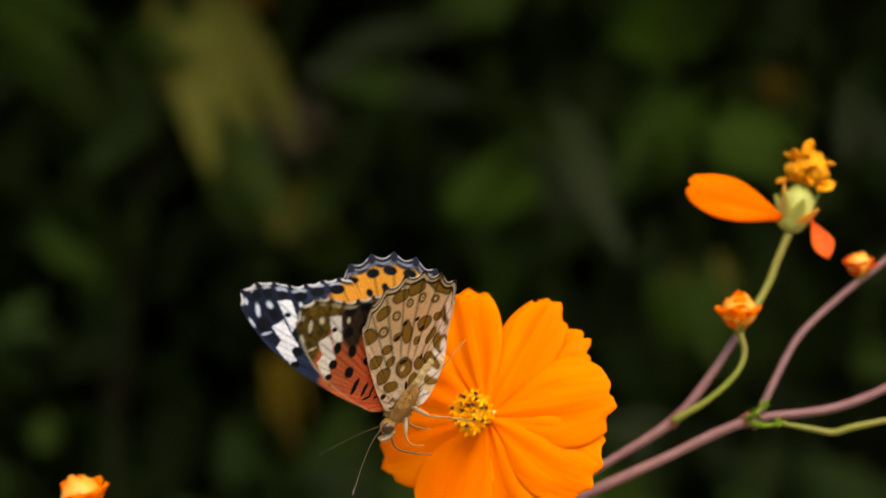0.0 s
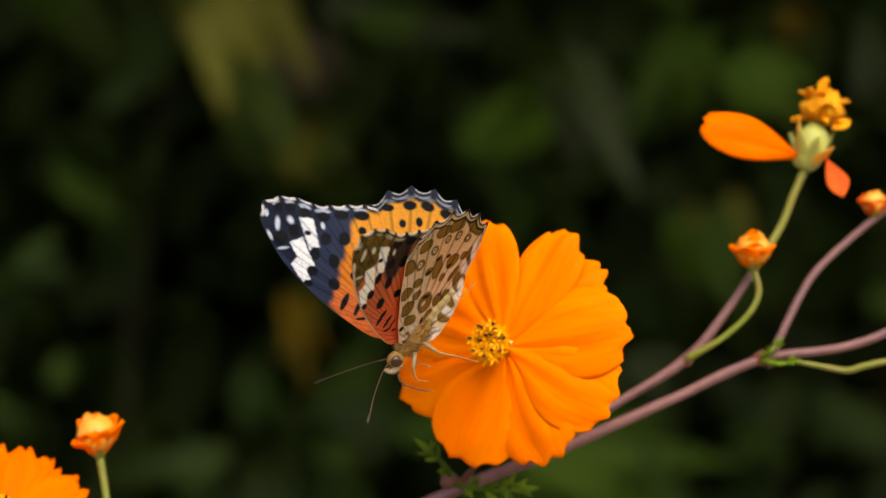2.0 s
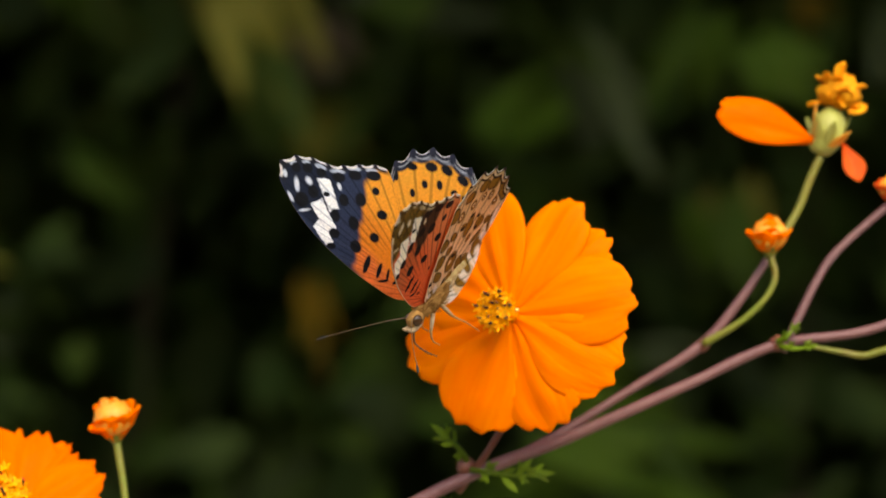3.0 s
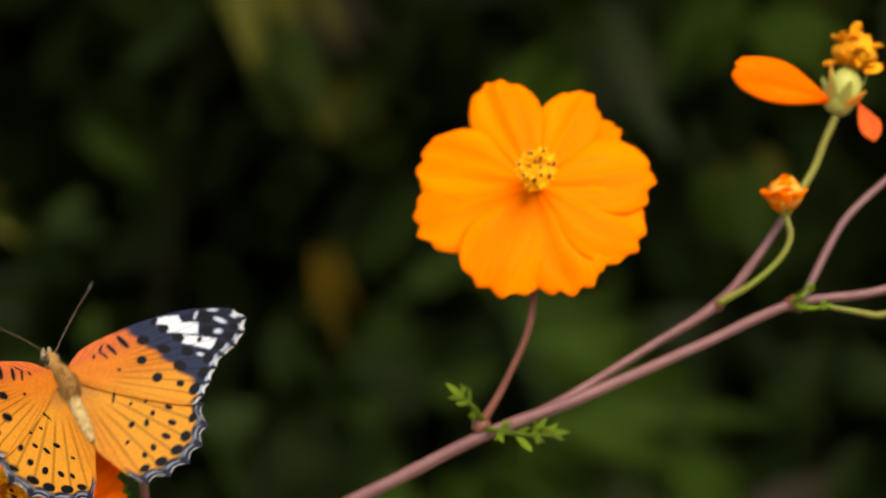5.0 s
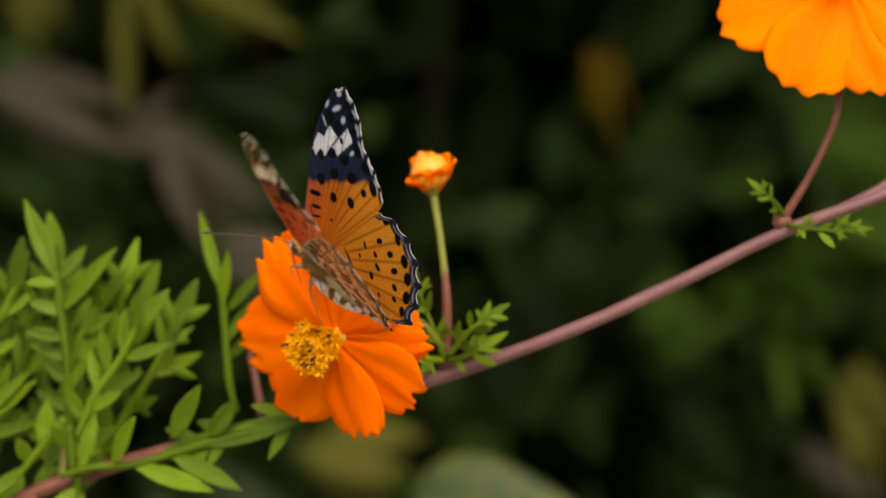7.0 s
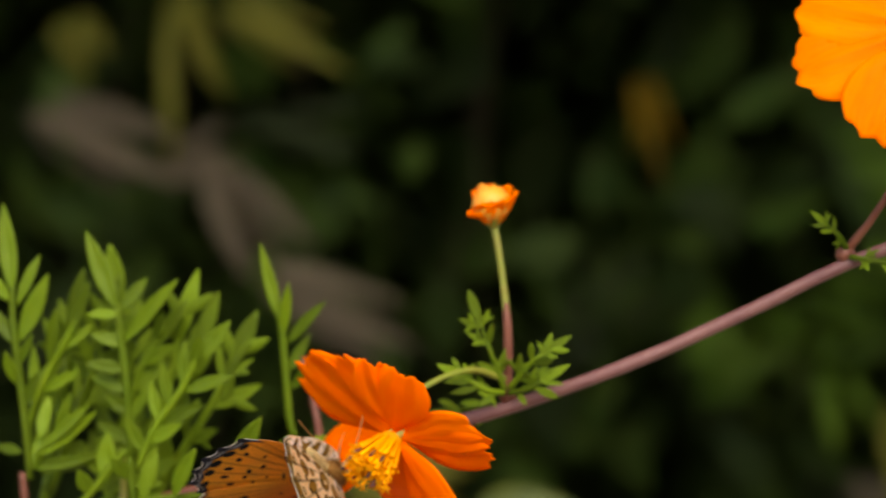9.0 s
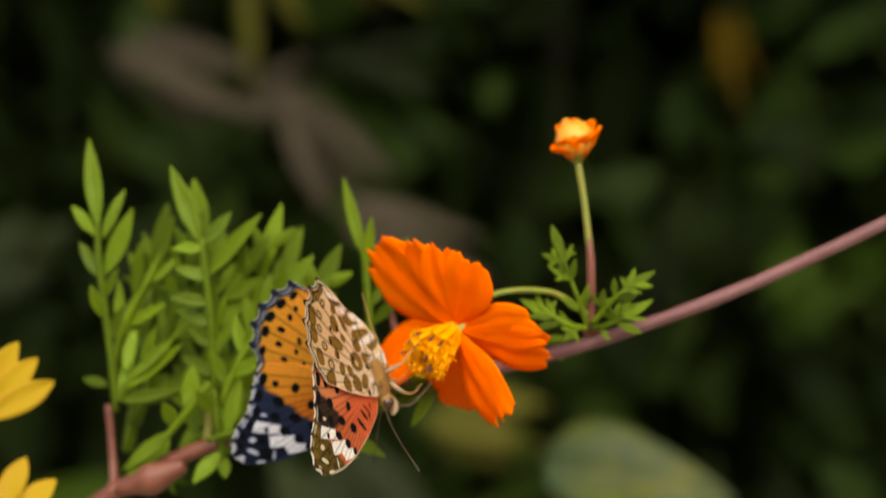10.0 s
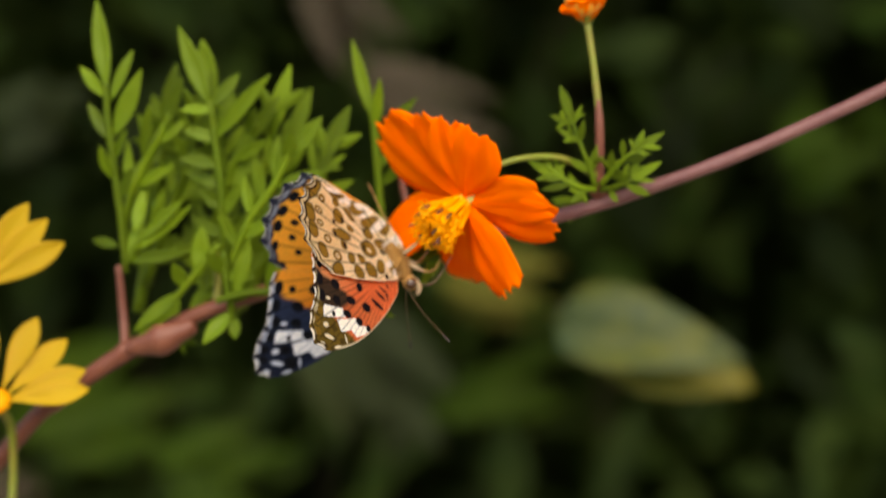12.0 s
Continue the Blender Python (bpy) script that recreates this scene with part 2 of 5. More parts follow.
# ---- the ground, far below ----
def ground():
    xs = sorted(set([-2000, -400, -80, -20, -8] + [i * 0.25 - 4 for i in range(33)] + [8, 20, 80, 400, 2000]))
    verts = [(x, y, 0.03 * noise.noise(Vector((x * 1.3, y * 1.3, 0))) if max(abs(x), abs(y)) < 5 else 0.0) for y in xs for x in xs]
    n = len(xs)
    faces = [(j * n + i, j * n + i + 1, (j + 1) * n + i + 1, (j + 1) * n + i) for j in range(n - 1) for i in range(n - 1)]
    tagged(mesh("ground", verts, faces, BOUNCE_SOIL), "unseen ground under the plants, made pale to bounce light up", "ground", kind="structure")


ground()


# ---- the shaded shrubs behind ----
def hedge():
    """A deep mass of dark leaves on thin twigs, loose, with black gaps; leans forward with its height, an unseen
    overhang added to shade it.
    """
    rnd = random.Random(5)
    shapes = []
    for k in range(5):
        v = []
        for i in range(6):
            u = i / 5
            w = 0.22 * math.sin(math.pi * min(max(u ** 0.85, 0.03), 0.97))
            bend = -0.25 * u * u + 0.05 * k * u
            v += [(-w, u, bend + 0.25 * w), (0, u, bend), (w, u, bend + 0.25 * w)]
        f = [(3 * i + j, 3 * i + j + 1, 3 * i + j + 4, 3 * i + j + 3) for i in range(5) for j in range(2)]
        shapes.append((v, f))
    for name, count, near, deep, sizes, label in (("shrub_foliage", 16000, 0.0, 1.2, (0.06, 0.16), "dense shrub foliage, deep shade put into its near-black green"),
                                                  ("shrub_sprays", 2200, -0.36, 0.55, (0.05, 0.12), "loose sprays of small leaves in front of the shrubs, shade put into their colour"),
                                                  ("far_foliage", 20000, 1.0, 2.0, (0.24, 0.46), "mass of foliage behind the shrubs, shade put into its dark colour")):
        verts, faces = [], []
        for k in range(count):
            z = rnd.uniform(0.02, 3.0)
            # above 1.5 m, out of view, an overhang added to block sun and sky
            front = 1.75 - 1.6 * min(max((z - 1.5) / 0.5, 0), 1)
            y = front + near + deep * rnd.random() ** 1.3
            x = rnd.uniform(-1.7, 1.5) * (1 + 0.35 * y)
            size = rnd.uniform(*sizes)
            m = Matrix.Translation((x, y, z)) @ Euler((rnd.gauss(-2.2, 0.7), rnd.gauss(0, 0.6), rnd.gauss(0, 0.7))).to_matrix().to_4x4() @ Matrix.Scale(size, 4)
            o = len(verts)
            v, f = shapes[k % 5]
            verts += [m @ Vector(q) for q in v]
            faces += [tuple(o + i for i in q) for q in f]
        tagged(mesh(name, verts, faces, SHADED_SHRUB), label, "foliage", kind="stuff")
    # an unseen hedge added behind the camera to block low sky light
    verts, faces = [], []
    for k in range(5000):
        a = rnd.uniform(math.radians(160), math.radians(380))
        r = rnd.uniform(2.6, 3.4)
        m = Matrix.Translation((r * math.cos(a), r * math.sin(a) * 0.9, rnd.uniform(0.02, 1.1))) @ Euler((rnd.gauss(-2.2, 0.8), rnd.gauss(0, 0.6), a + 1.57 + rnd.gauss(0, 0.6))).to_matrix().to_4x4() @ Matrix.Scale(rnd.uniform(0.18, 0.36), 4)
        o = len(verts)
        v, f = shapes[k % 5]
        verts += [m @ Vector(q) for q in v]
        faces += [tuple(o + i for i in q) for q in f]
    tagged(mesh("hedge_foliage", verts, faces, SHADED_SHRUB), "unseen hedge behind the camera, added to block low sky light", "foliage", kind="stuff")
    twigs = []
    for k in range(40):
        x, y = rnd.uniform(-2.2, 2.0), rnd.uniform(1.9, 2.9)
        a = rnd.uniform(-0.25, 0.25)
        twigs.append(tube([(x, y, 0.0), (x + a * 0.4, y + rnd.uniform(-0.1, 0.1), 0.7), (x + a, y, 1.5), (x + a * 1.6, y, 2.2)], [0.008, 0.006, 0.004, 0.002], 6, 4))
    tagged(mesh("shrub_stems", *joined(twigs), TWIG), "thin brown stems of the shrubs", "stems", kind="stuff")


hedge()


def broad_leaf(parent, root, tip, width, mat, facing=(0, -1, 0.45), curl=-0.06, seed=0, widest=0.45):
    """One broad shrub leaf from its stalk's end to its tip, its face turned to the light."""
    r, t = Vector(root), Vector(tip)
    y = (t - r).normalized()
    z = Vector(facing)
    z = (z - y * z.dot(y)).normalized()
    m = Matrix((y.cross(z), y, z)).transposed().to_4x4()
    v, f = blade((t - r).length, width, curl, 0.18, widest, 0, 14, 4, 0.0004, seed, 0.08)
    return mesh("leaf", v, f, mat, parent, place=Matrix.Translation(r) @ m)


def shrub():
    s = thing("garden_shrub", "shaded garden shrub with olive, grey-green and withered leaves", "shrub", Matrix.Translation((0, 0, 0)))
    count = itertools.count()

    def leaf(a, b, w, m):
        k = next(count)
        facing = (0.3 * math.sin(k * 2.1), -1, 0.5 if m is SHRUB_SHEEN else 0.35 + 0.3 * math.sin(k * 1.3))
        r, way = Vector(a), Vector(b) - Vector(a)
        if r.y < 1:
            broad_leaf(s, a, b, w, m, facing, -0.08 + 0.1 * math.sin(k), k * 1.7, 0.4 + 0.1 * math.sin(k * 3))
            return
        # far leaves hang in sprays of four narrow ones
        across = Vector((way.z, 0, -way.x)).normalized() * w
        for shift, turn, reach in ((0.05, 0.0, 1.0), (0.30, 0.16, 0.78), (-0.28, -0.18, 0.85), (0.02, 0.45 * math.sin(k * 1.9), 0.6)):
            root = r + across * shift + way * 0.12 * math.sin(k + shift * 9) + Vector((0, 0.05 * math.sin(k * 5 + shift * 20), 0))
            broad_leaf(s, root, root + Matrix.Rotation(turn, 3, "Y") @ way * reach, w * 0.52, m, facing, -0.12 + 0.15 * math.sin(k + shift * 8), k * 1.7 + shift, 0.4 + 0.1 * math.sin(k * 3))

    leaf((-0.144, 1.375, 1.313), (-0.075, 1.375, 1.147), 0.066, SHRUB_OLIVE)
    leaf((-0.163, 1.477, 1.329), (-0.118, 1.477, 1.214), 0.060, SHRUB_OLIVE)
    leaf((-0.139, 1.613, 1.389), (-0.105, 1.613, 1.317), 0.056, SHRUB_YELLOW)
    leaf((-0.090, 1.647, 1.272), (-0.045, 1.647, 1.210), 0.062, SHRUB_DRY)
    leaf((-0.085, 1.681, 1.202), (-0.048, 1.681, 1.134), 0.052, SHRUB_OLIVE)
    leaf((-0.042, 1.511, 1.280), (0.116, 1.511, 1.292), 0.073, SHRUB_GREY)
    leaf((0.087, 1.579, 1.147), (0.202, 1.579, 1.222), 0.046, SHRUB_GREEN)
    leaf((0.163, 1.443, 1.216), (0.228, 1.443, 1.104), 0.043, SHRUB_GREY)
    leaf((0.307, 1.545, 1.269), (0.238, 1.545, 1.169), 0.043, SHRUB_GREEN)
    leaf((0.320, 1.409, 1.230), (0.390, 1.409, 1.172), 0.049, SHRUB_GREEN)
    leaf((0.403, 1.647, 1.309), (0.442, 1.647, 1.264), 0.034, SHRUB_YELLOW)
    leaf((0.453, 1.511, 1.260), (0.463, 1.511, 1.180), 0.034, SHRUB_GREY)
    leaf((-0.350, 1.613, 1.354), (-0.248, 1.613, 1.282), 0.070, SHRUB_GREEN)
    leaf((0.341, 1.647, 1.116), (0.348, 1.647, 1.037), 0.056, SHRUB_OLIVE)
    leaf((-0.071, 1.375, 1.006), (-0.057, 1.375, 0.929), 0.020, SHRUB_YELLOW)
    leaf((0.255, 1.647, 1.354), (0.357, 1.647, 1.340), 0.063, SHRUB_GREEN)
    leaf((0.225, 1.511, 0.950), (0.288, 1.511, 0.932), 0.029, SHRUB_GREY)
    leaf((-0.319, 1.477, 1.029), (-0.269, 1.477, 1.049), 0.031, SHADED_SHRUB)
    leaf((-0.045, 1.545, 0.909), (0.030, 1.545, 0.864), 0.039, SHADED_SHRUB)
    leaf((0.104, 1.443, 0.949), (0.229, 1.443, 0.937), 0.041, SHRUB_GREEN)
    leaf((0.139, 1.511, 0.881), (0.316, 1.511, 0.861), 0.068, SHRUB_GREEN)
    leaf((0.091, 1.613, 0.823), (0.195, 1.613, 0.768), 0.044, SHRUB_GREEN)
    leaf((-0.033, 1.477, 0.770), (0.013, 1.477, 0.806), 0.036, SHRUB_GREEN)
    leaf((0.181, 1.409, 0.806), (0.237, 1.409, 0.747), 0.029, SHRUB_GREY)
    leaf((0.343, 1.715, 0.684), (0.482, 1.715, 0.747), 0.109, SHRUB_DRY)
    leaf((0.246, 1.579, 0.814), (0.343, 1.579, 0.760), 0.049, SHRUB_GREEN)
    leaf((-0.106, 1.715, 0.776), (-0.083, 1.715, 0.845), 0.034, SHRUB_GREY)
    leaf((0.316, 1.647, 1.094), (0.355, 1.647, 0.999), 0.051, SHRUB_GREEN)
    leaf((-0.602, 1.341, 0.987), (-0.480, 1.341, 0.926), 0.049, SHRUB_DRY)
    leaf((-0.511, 1.409, 0.930), (-0.437, 1.409, 0.963), 0.031, SHRUB_DRY)
    leaf((-0.438, 1.341, 0.943), (-0.365, 1.341, 0.846), 0.034, SHRUB_DRY)
    leaf((-0.384, 1.375, 0.839), (-0.258, 1.375, 0.791), 0.039, SHRUB_DRY)
    leaf((-0.502, 1.477, 1.103), (-0.499, 1.477, 0.953), 0.034, SHRUB_OLIVE)
    leaf((-0.444, 1.409, 1.082), (-0.342, 1.409, 1.025), 0.030, SHRUB_OLIVE)
    leaf((-0.616, 1.477, 0.916), (-0.547, 1.477, 0.864), 0.048, SHADED_SHRUB)
    leaf((-0.397, 1.647, 0.908), (-0.346, 1.647, 0.877), 0.037, SHADED_SHRUB)
    leaf((-0.466, 1.647, 0.978), (-0.345, 1.647, 0.967), 0.029, SHRUB_GREY)
    leaf((-0.663, 1.647, 1.078), (-0.628, 1.647, 1.027), 0.051, SHRUB_OLIVE)
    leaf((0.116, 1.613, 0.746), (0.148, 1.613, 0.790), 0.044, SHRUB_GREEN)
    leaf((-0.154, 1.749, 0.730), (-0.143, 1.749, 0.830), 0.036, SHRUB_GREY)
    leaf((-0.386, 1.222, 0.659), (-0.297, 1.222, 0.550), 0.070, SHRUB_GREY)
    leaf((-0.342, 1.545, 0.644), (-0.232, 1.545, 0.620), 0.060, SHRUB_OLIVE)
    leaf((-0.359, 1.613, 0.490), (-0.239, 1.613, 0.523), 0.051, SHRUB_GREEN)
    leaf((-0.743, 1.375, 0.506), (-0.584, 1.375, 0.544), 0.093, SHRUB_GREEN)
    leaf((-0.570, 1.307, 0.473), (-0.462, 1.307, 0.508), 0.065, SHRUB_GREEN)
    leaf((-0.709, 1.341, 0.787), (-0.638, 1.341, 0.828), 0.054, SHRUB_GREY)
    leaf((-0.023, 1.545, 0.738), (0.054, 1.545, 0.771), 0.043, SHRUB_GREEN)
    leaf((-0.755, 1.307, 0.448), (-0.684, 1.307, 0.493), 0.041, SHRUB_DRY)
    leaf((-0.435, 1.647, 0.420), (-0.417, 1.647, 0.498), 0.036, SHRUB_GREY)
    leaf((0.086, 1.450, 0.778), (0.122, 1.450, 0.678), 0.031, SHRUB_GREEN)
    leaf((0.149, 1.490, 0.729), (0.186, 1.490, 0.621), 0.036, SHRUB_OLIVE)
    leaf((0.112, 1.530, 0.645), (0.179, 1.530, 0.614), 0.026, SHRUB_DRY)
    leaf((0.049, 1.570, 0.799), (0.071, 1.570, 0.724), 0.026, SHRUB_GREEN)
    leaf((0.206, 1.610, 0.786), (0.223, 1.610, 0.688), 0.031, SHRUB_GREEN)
    # one broad leaf as two blades: painted sheen above, painted transmitted light below
    leaf((-0.1059, 0.3900, 0.8063), (-0.0337, 0.3700, 0.7980), 0.036, SHRUB_SHEEN)
    leaf((-0.1065, 0.4100, 0.7990), (-0.0310, 0.3900, 0.7860), 0.038, LEAF_SHINE_THROUGH)
    for k, (x, y) in enumerate([(-0.66, 1.9), (-0.24, 1.85), (0.1, 1.95), (0.46, 1.9)]):
        v, f = tube([(x, y, 0), (x + 0.02, y - 0.03, 0.4), (x - 0.02, y - 0.06, 0.85), (x + 0.03, y - 0.05, 1.3)], [0.004, 0.0035, 0.0025, 0.0015], 8, 6, 0.1, k)
        mesh("shrub_stem", v, f, TWIG, s)


shrub()


# ---- the cosmos plant: stems, leaves, buds and a spent head ----
LEAFLETS = []


def leaflet_meshes():
    for k in range(4):
        v, f = blade(1.0, 0.25, -0.10 + 0.06 * k, 0.25, 0.46 + 0.04 * k, 0, 8, 2, 0.012, k * 3.1, 0.06)
        if k % 2 == 0:
            lobes = [moved(blade(0.5, 0.16, 0.1, 0.25, 0.5, 0, 6, 1, 0.012, k + s), Matrix.Translation((0, 0.30 + 0.06 * s, 0.004)) @ Matrix.Rotation(radians(-38 * s), 4, "Z")) for s in (-1, 1)]
            v, f = joined([(v, f)] + lobes)
        me = bpy.data.meshes.new("leaflet")
        me.from_pydata([tuple(q) for q in v], [], f)
        me.materials.append(LEAF)
        me.polygons.foreach_set("use_smooth", [True] * len(me.polygons))
        LEAFLETS.append(me)


leaflet_meshes()


def pinnate(parent, points, pairs, size, radius=0.0005, seed=0, spread=38, top=1.3):
    """A finely cut leaf: a thin midrib with pairs of narrow leaflets and one at the tip."""
    rnd = random.Random(seed)
    leaf = mesh("leaf", *tube(points, [radius * 1.3, radius, radius * 0.5], 6, 6), LEAF, parent)
    line = curve(points, 12)
    n = len(line)
    for i in range(pairs):
        u = 0.18 + 0.75 * i / max(pairs - 1, 1)
        c = line[int(u * (n - 1))]
        d = (line[min(int(u * (n - 1)) + 1, n - 1)] - line[max(int(u * (n - 1)) - 1, 0)]).normalized()
        for side in (-1, 1):
            if rnd.random() < 0.08:
                continue
            ln = size * (1.0 - 0.45 * abs(u - 0.4)) * rnd.uniform(0.75, 1.15)
            z = Vector((rnd.uniform(-0.5, 0.5), -1, rnd.uniform(0.0, 0.9)))
            z = (z - d * z.dot(d)).normalized()
            x = d.cross(z)
            a = radians(spread + rnd.uniform(-10, 10))
            y = (d * math.cos(a) + x * side * math.sin(a) + z * rnd.uniform(-0.25, 0.35)).normalized()
            zz = (z - y * z.dot(y)).normalized()
            m = Matrix((y.cross(zz), y, zz)).transposed().to_4x4()
            share("leaflet", LEAFLETS[rnd.randrange(4)], leaf, "", Matrix.Translation(c) @ m @ Matrix.Diagonal((ln * rnd.uniform(0.95, 1.3), ln, ln, 1)))
    d = (line[-1] - line[-3]).normalized()
    z = Vector((0.1, -1, 0.3))
    z = (z - d * z.dot(d)).normalized()
    m = Matrix((d.cross(z), d, z)).transposed().to_4x4()
    share("leaflet", LEAFLETS[seed % 4], leaf, "", Matrix.Translation(line[-1] - d * 0.001) @ m @ Matrix.Scale(size * top, 4))
    return leaf


def lobed_leaf(parent, rachis, lobes):
    """A leaf cut into a few broad lobes: a green midrib and, one by one, each lobe's root, tip and width."""
    leaf = mesh("leaf", *tube(rachis, [0.0007, 0.0009, 0.0009, 0.0006], 6, 6), LEAF, parent)
    for k, (root, tip, width) in enumerate(lobes):
        r, t = Vector(root), Vector(tip)
        y = (t - r).normalized()
        z = Vector((0.25 * math.sin(k * 2.3), -1, 0.35))
        z = (z - y * z.dot(y)).normalized()
        v, f = blade((t - r).length, width, 0.07 * math.sin(k * 1.9), 0.3, 0.48, 0.06, 14, 3, 0.00018, k * 1.3, 0.10)
        mesh("leaflet", v, f, LEAF, leaf, place=Matrix.Translation(r) @ Matrix((y.cross(z), y, z)).transposed().to_4x4())


def petal_mesh(length, width, mat, seed, cup=0.10, droop=0.06, pleats=1.0, ragged=0.02):
    """A broad ray petal along +y with lengthwise pleats and a blunt, toothed tip."""
    nu, nv = 22, 12
    top, faces = [], []
    rnd = random.Random(seed)
    ph = rnd.uniform(-0.6, 0.6)
    for i in range(nu + 1):
        u = i / nu
        g = 0.13 + 0.87 * math.sin(math.pi / 2 * min(u / 0.70, 1)) ** 1.25
        if u > 0.70:
            g *= 1 - 0.27 * ((u - 0.70) / 0.30) ** 2.2
        for j in range(-nv, nv + 1):
            s = j / nv
            tip = 1 - 0.115 * abs(s) ** 2.6 - 0.035 * pleats * (0.5 - 0.5 * math.cos(2 * math.pi * (1.5 * s + 0.5 + 0.15 * ph))) * u ** 3 - ragged * (noise.noise(Vector((s * 2.2 + seed, seed, 0))) + 0.6 * noise.noise(Vector((s * 6 + seed, seed, 3)))) * u ** 3
            x = s * g * width / 2
            y = u * length * tip
            pleat = 0.00028 * pleats * math.cos(3 * math.pi * s + ph) * min(u * 2.2, 1) * (1.25 - 0.7 * u) + 0.00014 * math.cos(11 * math.pi * s + ph * 3) * min(u * 3, 1)
            z = length * (cup * u - (cup + droop) * u * u) + pleat + 0.0011 * noise.noise(Vector((u * 2.3 + seed * 3.1, s * 1.6, seed))) * u - 0.0012 * s * s * (1 - 0.5 * u)
            top.append((x, y, z))
    m = 2 * nv + 1
    for i in range(nu):
        for j in range(m - 1):
            a = i * m + j
            faces.append((a, a + 1, a + 1 + m, a + m))
    n = len(top)
    verts = top + [(x, y, z - 0.00012) for x, y, z in top]
    faces += [tuple(n + q for q in reversed(f)) for f in faces]
    edge = [j for j in range(m)] + [i * m + m - 1 for i in range(1, nu + 1)] + [nu * m + j for j in range(m - 2, -1, -1)] + [i * m for i in range(nu - 1, 0, -1)]
    for a, b in zip(edge, edge[1:] + edge[:1]):
        faces.append((b, a, n + a, n + b))
    return verts, faces


def bud(parent, place, size, seed=0, mat=PETAL):
    """An opening bud: green bracts, a cup of short orange petals, a pale dome inside."""
    rnd = random.Random(seed)
    b = mesh("bud", *ball((0, 0, size * 0.40), (size * 0.34, size * 0.34, size * 0.32), None, 10, 16, 0.12, seed), BUDTIP, parent, "pale cream and orange flower bud", place=place)
    for k in range(8):
        a = 2 * math.pi * k / 8 + rnd.uniform(-0.2, 0.2)
        v, f = blade(size * rnd.uniform(0.40, 0.50), size * 0.36, 0.55, 0.5, 0.58, 0, 8, 3, size * 0.02, k, 0.12)
        m = Matrix.Rotation(a, 4, "Z") @ Matrix.Translation((0, size * 0.27, size * 0.24)) @ Matrix.Rotation(radians(80 + rnd.uniform(-8, 8)), 4, "X")
        mesh("inner_petal", v, f, BUDTIP if k % 4 else mat, b, place=m)
    for k in range(10):
        a = 2 * math.pi * k / 10 + rnd.uniform(-0.25, 0.25)
        v, f = blade(size * rnd.uniform(0.44, 0.66), size * rnd.uniform(0.38, 0.52), 0.26 if k % 3 else -0.05, 0.4, 0.62, 0, 8, 3, size * 0.02, k, 0.16)
        m = Matrix.Rotation(a, 4, "Z") @ Matrix.Translation((0, size * 0.10, size * 0.05)) @ Matrix.Rotation(radians(46 + rnd.uniform(-10, 12)), 4, "X")
        mesh("petal", v, f, mat, b, place=m)
    for k in range(6):
        a = 2 * math.pi * k / 6 + 0.3
        v, f = blade(size * 0.30, size * 0.14, 0.10, 0.3, 0.45, 0, 6, 2, size * 0.015, k)
        mesh("bract", v, f, STEM_GREEN, b, place=Matrix.Rotation(a, 4, "Z") @ Matrix.Translation((0, size * 0.07, -size * 0.02)) @ Matrix.Rotation(radians(52), 4, "X"))
    mesh("calyx", *ball((0, 0, size * 0.07), (size * 0.13, size * 0.14, size * 0.14), None, 8, 12, 0.1, seed), STEM_GREEN, b)
    return b


